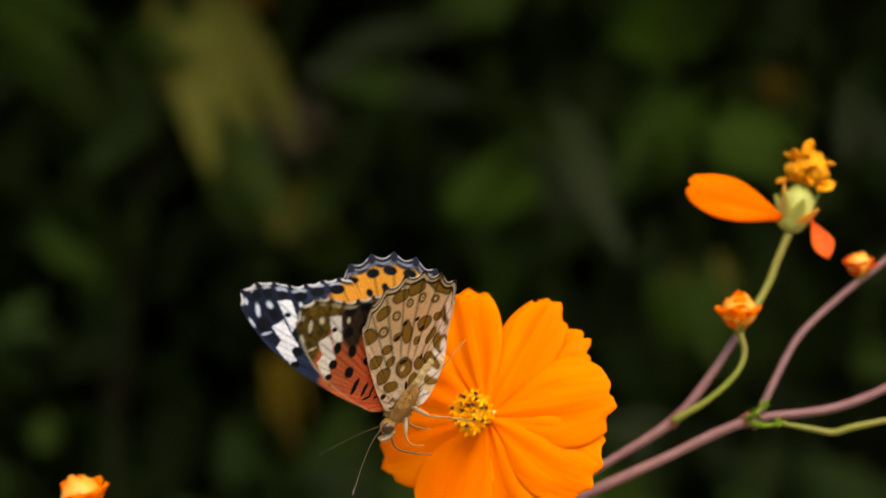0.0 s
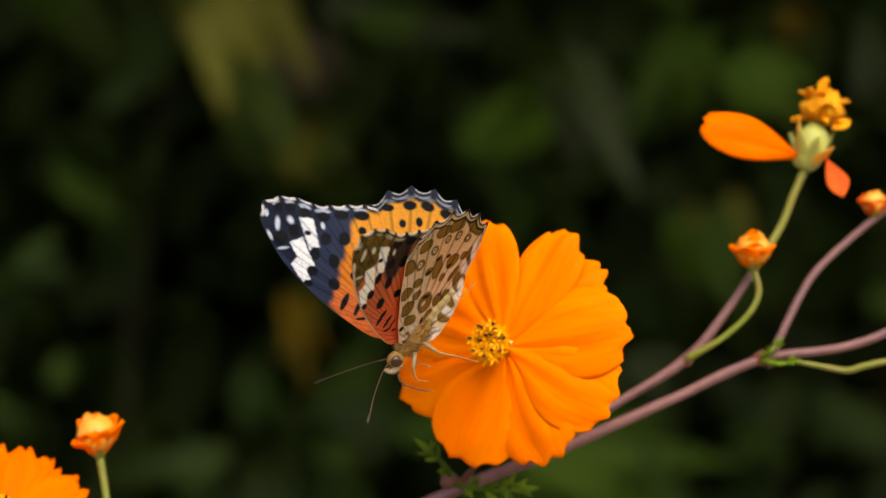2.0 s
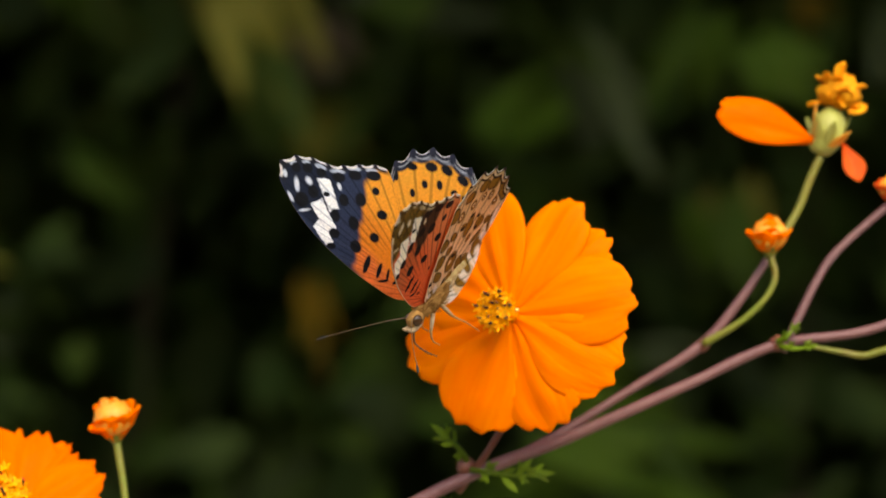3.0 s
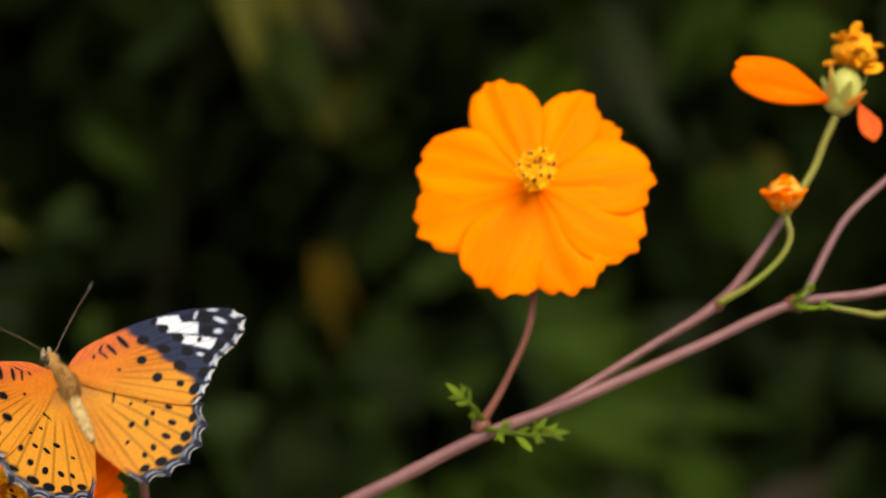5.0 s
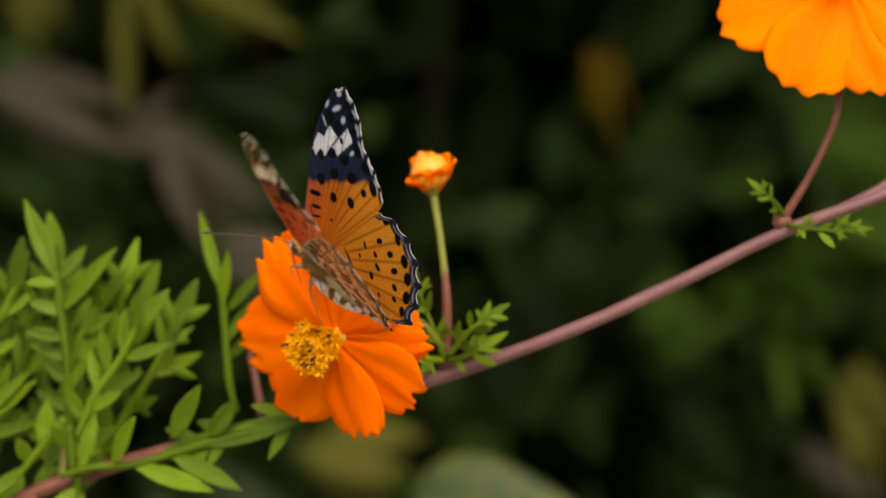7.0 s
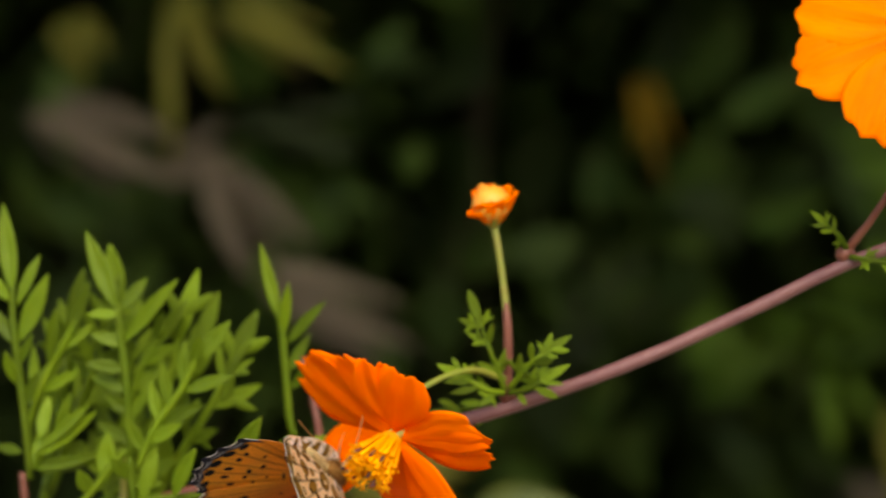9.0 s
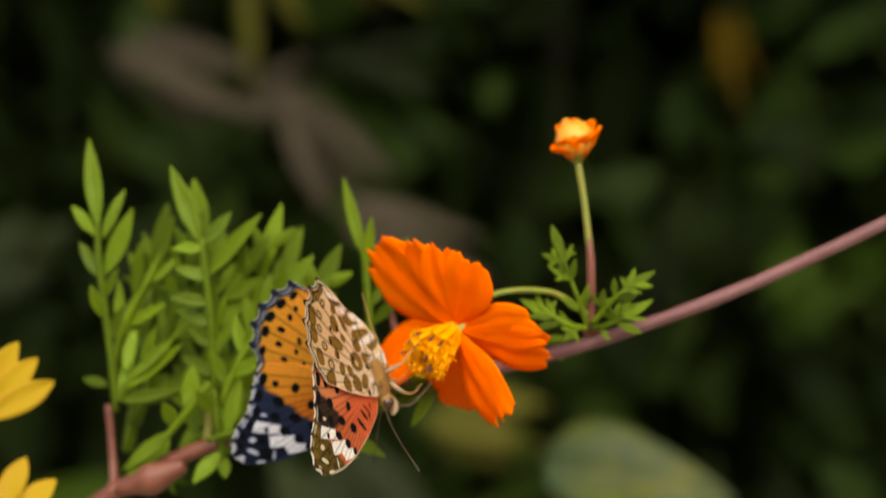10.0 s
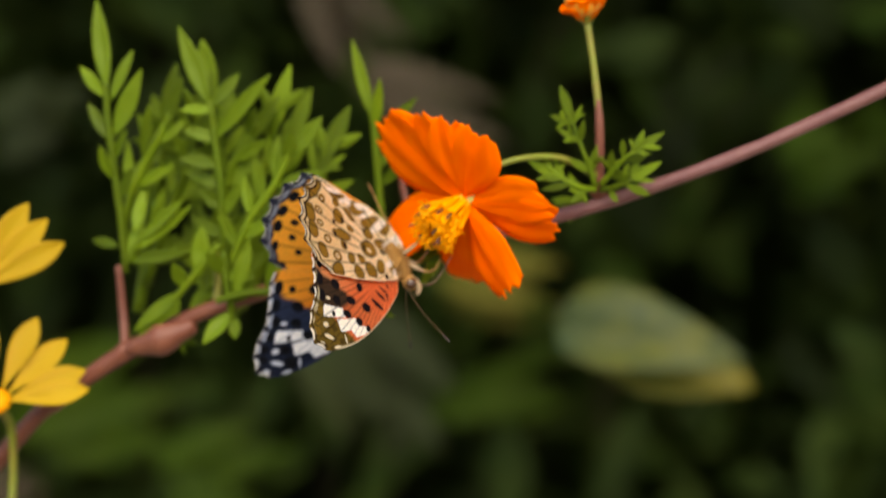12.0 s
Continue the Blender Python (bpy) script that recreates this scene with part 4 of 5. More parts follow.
# ---- the two open flowers ----
def floret_mesh(name, length, mat):
    """A slender disc floret whose mouth opens in five small lobes."""
    v, f = tube([(0, 0, 0), (0.0001, 0, length * 0.5), (0, 0, length)], [0.00024, 0.00026, 0.00045], 6, 3)
    pieces = [(v, f)]
    for k in range(5):
        b = blade(0.0011, 0.0006, -0.2, 0.2, 0.4, 0, 3, 1, 0.00006, k)
        pieces.append(moved(b, Matrix.Rotation(2 * math.pi * k / 5, 4, "Z") @ Matrix.Translation((0, 0.0003, length)) @ Matrix.Rotation(radians(35), 4, "X")))
    v, f = joined(pieces)
    me = bpy.data.meshes.new(name)
    me.from_pydata([tuple(q) for q in v], [], f)
    me.materials.append(mat)
    return me


def anther_mesh():
    v, f = tube([(0, 0, 0), (0, 0, 0.0011), (0, 0, 0.0021)], [0.0002, 0.00033, 0.00014], 6, 3)
    me = bpy.data.meshes.new("anther")
    me.from_pydata([tuple(q) for q in v], [], f)
    me.materials.append(ANTHER)
    return me


FLORETS = [floret_mesh("floret", ln, FLORET) for ln in (0.0052, 0.0066, 0.0078)]
ANTHERS = anther_mesh()


def petal_place(angle, tilt, stepped, roll):
    return Matrix.Rotation(radians(angle - 90), 4, "Z") @ Matrix.Translation((0, 0.0012, 0.0002 - stepped)) @ Matrix.Rotation(radians(-tilt), 4, "X") @ Matrix.Rotation(radians(roll), 4, "Y")


def cosmos_flower(label, mat, petals, seed, disc_height=1.0, stalk=None, spread=1.0, pleats=1.0, ragged=0.02, every=3):
    """petals: angle, length, width, tilt back, step behind. Faces local +z."""
    rnd = random.Random(seed)
    fl = thing("cosmos_flower", label, "flower", group="orange cosmos flowers")
    for k, (a, ln, w, tilt, stepped) in enumerate(petals):
        v, f = petal_mesh(ln, w, mat, seed + k * 1.37, pleats=pleats, ragged=ragged)
        mesh("petal", v, f, mat, fl, place=petal_place(a, tilt, stepped, rnd.uniform(-7, 7)))
    disc = mesh("disc", *ball((0, 0, 0.0006), (0.0024 * spread, 0.0024 * spread, 0.0016), None, 8, 14, 0.15, seed), FLORET, fl)
    for k in range(52):
        r = 0.0027 * spread * math.sqrt((k + 0.5) / 52)
        a = k * 2.39996
        lean = 0.09 + 0.30 * (r / 0.0027) ** 2
        m = Matrix.Translation((r * math.cos(a), r * math.sin(a), 0.0012)) @ Matrix.Rotation(a, 4, "Z") @ Matrix.Rotation(lean * rnd.uniform(0.6, 1.3), 4, "Y") @ Matrix.Rotation(rnd.uniform(0, 6), 4, "Z")
        s = disc_height * rnd.uniform(0.85, 1.12)
        share("floret", FLORETS[0 if r > 0.0021 else rnd.randrange(1, 3)], disc, "", m @ Matrix.Diagonal((1, 1, s, 1)))
        if k % every == 0:
            share("anther", ANTHERS, disc, "", m @ Matrix.Translation((0.0003, 0, 0.0068 * s if r < 0.0021 else 0.0054 * s)))
    for k in range(8):
        v, f = blade(0.0052, 0.0022, 0.12, 0.25, 0.4, 0, 8, 2, 0.0001, k)
        mesh("bract", v, f, SEPAL, fl, place=Matrix.Rotation(2 * math.pi * k / 8 + 0.2, 4, "Z") @ Matrix.Translation((0, 0.001, -0.0026)) @ Matrix.Rotation(radians(-22), 4, "X"))
    mesh("receptacle", *ball((0, 0, -0.0018), (0.0022, 0.0022, 0.0022), None, 8, 12, 0.05), SEPAL, fl)
    pts, radii, smat = stalk
    st = mesh("stalk", *tube(pts, radii, 8, 8, 0.08, seed), smat, fl)
    return fl, st


FLOWER_A, STALK_A = cosmos_flower("fully open bright orange cosmos flower with toothed petals", PETAL, [
    (11, 0.0231, 0.0174, 4, 0.0004), (-26, 0.0229, 0.0176, 6, 0.0), (-67, 0.0220, 0.0167, 5, 0.0005), (-112, 0.0224, 0.0182, 4, 0.0001),
    (-163, 0.0236, 0.0168, 5, 0.0006), (161, 0.0232, 0.0170, 6, 0.0), (109, 0.0247, 0.0144, 3, 0.0002), (64, 0.0239, 0.0126, 5, 0.0005), (44, 0.0226, 0.0115, 8, 0.0012)],
    7, 0.85, ([(0, 0, 0), (0.0004, 0.0030, 0.010), (0.0003, 0.0050, 0.022), (0, 0.0030, 0.033), (0, 0, 0.0405)], [0.0009, 0.0007, 0.0007, 0.0007, 0.0009], STEM_RED), 0.70, 1.0, 0.035)
OPEN_B = [(125, 0.0216, 0.0176, 4, 0.0002), (93, 0.0190, 0.0142, 5, 0.0007), (66, 0.0174, 0.0090, 7, 0.0012), (40, 0.0172, 0.0128, 5, 0.0005), (3, 0.0170, 0.0124, 6, 0.0012),
          (-42, 0.0186, 0.0138, 5, 0.0006), (-84, 0.0192, 0.0128, 6, 0.0), (-134, 0.0200, 0.0160, 4, 0.0003), (178, 0.0224, 0.0160, 4, 0.0010)]
# the same petals pressed aside by the butterfly's weight: angle, tilt back, roll
PRESSED_B = [(135, 2, 0), (110, -1, 0), (82, -5, 25), (62, -2, 0), (-2, 4, 0), (-14, 8, 0), (-52, -24, 0), (-116, 2, 0), (-164, -14, 62)]
FLOWER_B, STALK_B = cosmos_flower("open red-orange cosmos flower with wavy, partly folded petals", PETAL_RED, OPEN_B,
    23, 1.2, ([(0, 0, 0), (0, 0.005, 0.008), (0, 0.0055, 0.02), (0, 0, 0.028)], [0.0008, 0.0006, 0.0006, 0.0009], STEM_GREEN), 0.95, 0.6, 0.13, 5)
NODE_A, NODE_B = (0.0148, 0.0000, 0.9303), (-0.0513, -0.0020, 0.9051)


# ---- the butterfly ----
def smooth(a, b, x):
    t = np.clip((x - a) / (b - a), 0, 1)
    return t * t * (3 - 2 * t)


def lay(colours, mask, colour):
    return colours * (1 - mask[:, None]) + np.array(colour)[None, :] * mask[:, None]


def spot(f, l, cf, cl, rf, rl, turn=0.0, soft=0.15):
    c, s = math.cos(turn), math.sin(turn)
    a, b = (f - cf) * c + (l - cl) * s, -(f - cf) * s + (l - cl) * c
    d = np.sqrt((a / rf) ** 2 + (b / rl) ** 2)
    return 1 - smooth(1 - soft, 1 + soft, d)


BLACK, WHITE, ORANGE, AMBER, SALMON = (0.005, 0.005, 0.007), (0.76, 0.82, 0.92), (0.62, 0.20, 0.017), (0.72, 0.315, 0.030), (0.66, 0.16, 0.04)
# the slate holds the dark scales' blue sheen in its colour
SHEEN_SLATE, OLIVE, CREAM, TAN, BRICK = (0.021, 0.030, 0.064), (0.135, 0.082, 0.012), (0.74, 0.56, 0.32), (0.63, 0.40, 0.15), (0.64, 0.135, 0.042)
BROWN, UMBER, FRINGE = (0.245, 0.130, 0.016), (0.022, 0.010, 0.004), (0.66, 0.66, 0.66)
# markings of the wings: forward, outward, half sizes (mm), turn; above and below they share their places
FORE_ROW = [(-4.65, 26.59, 1.31, 0.9, 0.96), (-7.31, 24.55, 1.31, 0.9, 0.96), (-9.86, 21.9, 1.5, 0.9, 0.92), (-2.82, 29.56, 1.0, 0.79, 1.06), (-1.5, 32.0, 1.0, 0.89, 1.31), (0.02, 33.6, 0.95, 0.84, -1.36)]
FORE_DISCS = [(3.5, 29.06, 1.41, 1.25, -1.38), (0.86, 28.43, 1.16, 0.96, -1.1), (-2.25, 23.2, 1.15, 0.95, -1.08), (-4.7, 20.85, 1.26, 1.06, -1.09), (-0.55, 19.1, 1.3, 0.95, -1.2), (2.3, 16.0, 1.2, 1.0, -1.4),
              (1.0, 22.6, 1.2, 0.85, -1.0), (3.5, 20.6, 1.05, 0.87, 1.28), (5.55, 19.5, 0.88, 0.56, 0.95), (-0.6, 26.3, 0.66, 0.45, 1.1)]
FORE_SPOTS = [(-5.7, 16.05, 1.08, 0.89, 1.08), (-1.5, 14.45, 1.0, 0.87, 1.29), (-8.05, 19.75, 0.78, 0.7, 1.49), (-2.16, 9.8, 0.39, 0.31, -1.01)]
FORE_BARS = [(3.1, 12.35, 1.69, 0.56, -0.4), (2.2, 9.85, 1.48, 0.42, -0.4), (1.55, 8.1, 1.17, 0.27, -0.5), (1.67, 6.2, 0.5, 0.28, 0.3), (3.0, 8.0, 1.1, 0.24, 0.7)]
FORE_FLECKS = [(2.15, 31.5, 1.3, 0.44, -0.86), (0.05, 30.3, 0.79, 0.5, -1.36), (2.3, 34.4, 0.66, 0.37, -1.01), (4.6, 30.9, 1.01, 0.29, -1.31), (4.45, 27.4, 1.02, 0.23, 0.68), (-3.5, 25.4, 0.66, 0.34, -1.1)]
FORE_LUNULES = [(-0.16, 34.53, 0.64, 0.35, 0.5), (-2.05, 32.88, 0.77, 0.34, 0.88), (-3.52, 30.32, 1.13, 0.44, 1.14), (-5.27, 27.43, 1.41, 0.42, 0.87), (-8.09, 25.39, 1.3, 0.38, 0.87), (-10.35, 22.77, 1.19, 0.34, 0.87)]
BAND = [((5.5, 24.3), (3.5, 24.4), (4.7, 19.7), (6.2, 19.7)), ((2.9, 27.4), (0.5, 26.4), (2.6, 20.9), (4.5, 21.2)), ((-1.4, 29.5), (-3.2, 27.6), (-0.4, 22.9), (1.4, 23.8))]
HIND_ROW = [(-15.62, 19.41, 1.19, 0.68, 0.89), (-18.65, 16.73, 1.29, 0.9, 0.94), (-20.65, 14.18, 1.34, 0.87, 1.28), (-21.86, 10.63, 1.34, 0.86, 1.36), (-22.11, 7.32, 1.11, 0.64, 1.34)]
HIND_SPOTS = [(-12.2, 15.9, 0.8, 0.53, -0.92), (-15.3, 15.4, 0.8, 0.63, -1.01), (-17.5, 13.3, 0.91, 0.63, -0.93), (-18.8, 10.3, 0.74, 0.58, 0.51), (-19.7, 8.2, 0.62, 0.5, 0.5), (-12.4, 12.7, 0.63, 0.46, 0.62),
              (-13.9, 10.9, 0.83, 0.46, 0.47), (-9.6, 12.5, 0.75, 0.34, 0.86), (-13.3, 8.2, 0.8, 0.5, 1.0), (-9.34, 9.58, 0.43, 0.33, 0.99), (-6.9, 7.2, 1.65, 0.25, 0.49), (-16.35, 6.17, 0.53, 0.33, 0.9), (-11.95, 20.3, 0.92, 0.53, -0.9)]
HIND_LUNULES = [(-16.46, 20.35, 1.4, 0.46, 0.85), (-19.51, 17.99, 1.59, 0.46, 0.75), (-21.64, 15.11, 1.53, 0.45, 1.03), (-23.08, 11.65, 1.58, 0.43, 1.37), (-23.31, 8.0, 1.36, 0.42, 1.46)]
# the underside of the hind wing: a row of blotches near the margin, five eyespots, loose blotches, dark edges and pale patches
BLOTCHES = [(-23.11, 9.58, 2.98, 1.15, -1.54), (-20.55, 14.56, 1.69, 1.26, 0.84), (-17.89, 16.9, 1.62, 1.06, 0.94), (-13.84, 18.2, 1.33, 1.12, 0.62), (-9.12, 18.04, 1.66, 1.26, 1.43)]
EYESPOTS = [(-20.48, 8.51, 1.05, 0.89, 1.5), (-19.55, 11.73, 1.09, 0.84, -0.67), (-17.65, 13.69, 0.99, 0.81, -1.0), (-14.55, 14.83, 1.15, 0.92, -1.21), (-10.94, 15.35, 1.34, 1.11, -1.38)]
MIDDLE = [(-18.08, 5.25, 0.97, 0.66, 0.81), (-18.41, 3.51, 2.18, 0.58, -0.83), (-14.2, 1.0, 1.74, 1.16, -0.89), (-15.78, 7.33, 1.38, 1.24, -1.45), (-14.48, 3.88, 1.46, 0.65, -0.11), (-10.48, 0.6, 1.49, 0.91, -1.05), (-9.08, 2.43, 1.24, 0.94, -1.05), (-7.79, -1.0, 1.08, 0.71, 0.14), (-12.98, 9.96, 2.12, 0.92, -0.82), (-12.49, 6.36, 0.76, 0.66, -0.2), (-11.38, 11.45, 0.83, 0.67, 0.61), (-7.08, 5.27, 1.93, 1.46, -1.04), (-5.27, 0.89, 2.0, 0.93, -0.63), (-2.12, 0.02, 1.28, 0.61, -0.82), (-0.76, 2.44, 1.28, 0.98, 0.32), (-2.93, 5.62, 1.49, 0.89, 1.29), (-8.5, 11.88, 1.2, 0.72, 0.91), (-6.89, 9.24, 0.9, 0.79, -0.51), (-4.07, 8.91, 1.4, 1.34, 1.38), (-5.69, 12.76, 1.36, 1.08, 1.24)]
DARK_EDGES = [(-14.72, 7.05, 0.73, 0.42, 0.55), (-15.8, 9.63, 0.62, 0.42, 0.57), (-14.06, 11.65, 0.62, 0.5, 0.62), (-11.12, 11.31, 0.73, 0.42, 0.36), (-4.39, 2.12, 0.92, 0.37, -0.74), (-0.76, 5.95, 0.7, 0.55, 1.3), (-18.77, 3.79, 1.54, 0.23, -0.8), (-10.27, 2.85, 0.63, 0.29, -0.4), (-7.91, 6.3, 0.88, 0.41, 0.86)]
PALE_PATCHES = [(-19.99, 3.94, 2.0, 0.55, -0.83), (-17.2, 3.2, 0.83, 0.5, -1.11), (-8.8, -0.6, 1.5, 0.8, 1.51), (-4.4, -1.2, 2.1, 1.1, -1.31), (-1.95, 2.7, 1.2, 0.6, -1.44), (-13.6, -0.2, 1.6, 0.5, -0.5), (-16.39, 1.82, 0.97, 0.85, -0.15), (-12.1, 0.3, 1.6, 0.37, -1.22), (-4.01, -1.41, 1.28, 0.61, -0.83), (-0.07, 3.01, 0.9, 0.51, 0.92)]


def block(f, l, quad):
    """One four-sided patch, its edges a little ragged."""
    m = np.ones(len(f))
    w = 0.06 * np.sin(f * 3.1 + l * 2.1) + 0.04 * np.sin(l * 4.7 - f * 2.1)
    cf, cl = sum(q[0] for q in quad) / 4, sum(q[1] for q in quad) / 4
    for (f0, l0), (f1, l1) in zip(quad, quad[1:] + quad[:1]):
        n = math.hypot(f1 - f0, l1 - l0)
        d = ((f - f0) * (l1 - l0) - (l - l0) * (f1 - f0)) / n
        if (cf - f0) * (l1 - l0) - (cl - l0) * (f1 - f0) < 0:
            d = -d
        m *= smooth(-0.1, 0.14, d + w)
    return m


def fore_upper(f, l, u, v, beat, outer):
    c = lay(np.tile(np.array(ORANGE), (len(f), 1)), smooth(-1, -8, f), AMBER)
    c = lay(c, smooth(0.0, 2.5, f) * smooth(19, 12, l) * 0.9, SALMON)
    # orange ends along a slanting line; beyond it slate, then black, both with blue sheen painted in
    far = l + 0.62 * f - 16.9 + 0.35 * np.sin(f * 1.9)
    c = lay(c, smooth(-0.6, 1.0, far), SHEEN_SLATE)
    c = lay(c, smooth(5.5, 8.5, far), (0.010, 0.014, 0.030))
    c = lay(c, smooth(0.93, 0.97, u) * outer, (0.012, 0.012, 0.018))
    c = lay(c, smooth(4.9, 5.8, f) * smooth(7, 12, l) * 0.8, SHEEN_SLATE)
    for q in FORE_LUNULES:
        c = lay(c, spot(f, l, *q, 0.3) * 0.9, (0.46, 0.53, 0.66))
    for q in BAND:
        c = lay(c, block(f, l, q), WHITE)
    for q in FORE_FLECKS:
        c = lay(c, spot(f, l, *q, 0.45), (0.60, 0.67, 0.80))
    for q in FORE_ROW + FORE_DISCS + FORE_SPOTS + FORE_BARS:
        c = lay(c, spot(f, l, *q), BLACK)
    c = lay(c, outer * smooth(0.975, 0.985, u) * smooth(0.35, 0.55, beat), FRINGE)
    return c


def hind_upper(f, l, u, v, beat, outer):
    c = lay(np.tile(np.array(AMBER), (len(f), 1)), smooth(7, 2, l) * 0.5, ORANGE)
    c = lay(c, smooth(0.30, 0.08, u) * 0.7, (0.36, 0.20, 0.06))
    c = lay(c, outer * smooth(0.90, 0.925, u), (0.018, 0.020, 0.034))
    for q in HIND_SPOTS + HIND_ROW:
        c = lay(c, spot(f, l, *q), BLACK)
    for q in HIND_LUNULES:
        c = lay(c, spot(f, l, q[0], q[1], q[2], q[3] * 0.7, q[4], 0.4) * 0.45 * smooth(0.88, 0.91, u), (0.28, 0.32, 0.40))
    c = lay(c, outer * smooth(0.942, 0.950, u) * smooth(0.962, 0.956, u) * smooth(0.3, 0.6, beat) * 0.55, (0.40, 0.44, 0.50))
    c = lay(c, outer * smooth(0.988, 0.993, u) * smooth(0.4, 0.6, beat) * 0.9, FRINGE)
    c = lay(c, smooth(0.8, -1.2, l), (0.50, 0.33, 0.12))
    return c


def fore_under(f, l, u, v, beat, outer):
    c = lay(np.tile(np.array(BRICK), (len(f), 1)), smooth(0, -7, f), (0.66, 0.24, 0.09))
    far = l + 0.62 * f - 17.6 + 0.35 * np.sin(f * 1.9)
    c = lay(c, smooth(0.0, 1.2, far) * smooth(0.5, -1.0, f), (0.045, 0.026, 0.014))
    tip = l + 0.30 * f - 26.4
    c = lay(c, smooth(-0.2, 1.2, tip), OLIVE)
    c = lay(c, smooth(0.2, 1.6, tip) * smooth(0.45, 0.7, 0.5 + 0.5 * np.sin(f * 2.3 + 1.0) * np.sin(l * 1.7)) * 0.7, (0.05, 0.030, 0.006))
    for q in BAND:
        c = lay(c, block(f, l, q), (0.84, 0.82, 0.78))
    for q in FORE_ROW[:3]:
        c = lay(c, spot(f, l, *q), BLACK)
    for q in FORE_ROW[3:]:
        c = lay(c, spot(f, l, *q) * 0.7, BROWN)
    for q in FORE_DISCS[2:] + FORE_SPOTS + FORE_BARS:
        c = lay(c, spot(f, l, *q), BLACK)
    for q in FORE_FLECKS:
        c = lay(c, spot(f, l, *q, 0.3), (0.70, 0.60, 0.42))
    for q in FORE_LUNULES:
        c = lay(c, spot(f, l, *q, 0.4) * 0.8, (0.62, 0.52, 0.32))
    c = lay(c, outer * smooth(0.955, 0.965, u) * smooth(0.975, 0.968, u), UMBER)
    c = lay(c, outer * smooth(0.978, 0.985, u) * smooth(0.35, 0.55, beat), (0.72, 0.68, 0.60))
    c = lay(c, smooth(0.955, 0.985, u) * smooth(0.40, 0.36, v), (0.62, 0.50, 0.33))
    return c


def hind_under(f, l, u, v, beat, outer):
    """Cream ground with olive-brown blotches, dark on their inner edge, five eyespots and pale veins."""
    c = lay(np.tile(np.array(CREAM), (len(f), 1)), smooth(-7, -13, f) * smooth(4, 9, l) * 0.55, TAN)
    c = lay(c, smooth(4, -1, l) * 0.5, (0.66, 0.47, 0.25))
    ragged_f, ragged_l = f + 0.10 * np.sin(l * 2.1 + f * 0.7), l + 0.10 * np.sin(f * 2.3 - l * 0.5)
    for q in BLOTCHES + MIDDLE:
        c = lay(c, spot(ragged_f, ragged_l, q[0], q[1], q[2] * 1.22, q[3] * 1.30, q[4], 0.12) * 0.95, UMBER)
        c = lay(c, spot(ragged_f, ragged_l, q[0], q[1], q[2] * 1.06, q[3] * 1.04, q[4], 0.18), BROWN)
    for k, q in enumerate(EYESPOTS):
        c = lay(c, spot(f, l, *q), UMBER)
        c = lay(c, spot(f, l, q[0], q[1], q[2] * 0.84, q[3] * 0.82, q[4], 0.2), BROWN)
        if k:
            c = lay(c, spot(f, l, q[0], q[1], q[2] * 0.46, q[3] * 0.46, q[4], 0.25), CREAM)
        c = lay(c, spot(f, l, q[0], q[1], 0.26, 0.20, q[4], 0.3), UMBER if k else (0.8, 0.76, 0.66))
    c = lay(c, spot(f, l, -6.79, 5.45, 0.55, 0.45, 0.0, 0.3), CREAM)
    for q in DARK_EDGES:
        c = lay(c, spot(f, l, *q), UMBER)
    for q in PALE_PATCHES:
        c = lay(c, spot(f, l, *q, 0.35) * 0.9, (0.82, 0.74, 0.62))
    # margin: cream crescents, a brown line, a pale and dark chequered fringe
    c = lay(c, outer * smooth(0.918, 0.928, u) * smooth(0.947, 0.940, u), UMBER)
    c = lay(c, outer * smooth(0.945, 0.952, u) * smooth(0.970, 0.962, u) * smooth(0.3, 0.7, beat) * 0.6, (0.72, 0.60, 0.42))
    c = lay(c, outer * smooth(0.970, 0.976, u), UMBER)
    c = lay(c, outer * smooth(0.984, 0.990, u) * smooth(0.4, 0.7, beat) * 0.75, (0.70, 0.64, 0.54))
    c = lay(c, smooth(0.955, 0.985, u) * (1 - outer) * smooth(0.5, 0.35, v), (0.72, 0.60, 0.42))
    return c


FORE_EDGE = [(1.0, 0.8), (3.7, 4.3), (5.0, 9.0), (5.9, 14.5), (6.3, 20.2), (6.1, 25.8), (5.0, 31.2), (3.7, 34.7), (1.9, 36.6), (0.0, 36.3), (-2.4, 34.5), (-4.3, 31.7), (-5.1, 29.7), (-6.9, 27.7), (-9.6, 25.3), (-12.0, 22.8), (-12.7, 20.4), (-9.5, 13.2), (-5.0, 5.6), (-1.5, 0.8)]
HIND_EDGE = [(0.6, 0.8), (1.2, 3.4), (0.4, 5.4), (-1.4, 8.9), (-3.8, 12.8), (-6.9, 17.2), (-9.8, 20.7), (-13.3, 22.4), (-17.6, 21.9), (-20.8, 19.9), (-23.3, 17.0), (-24.9, 13.0), (-25.4, 9.0), (-24.9, 5.8), (-22.2, 3.9), (-19.0, 2.1), (-15.4, 0.2), (-11.4, -1.2), (-7.0, -2.0), (-3.0, -1.8), (-0.6, -0.6)]


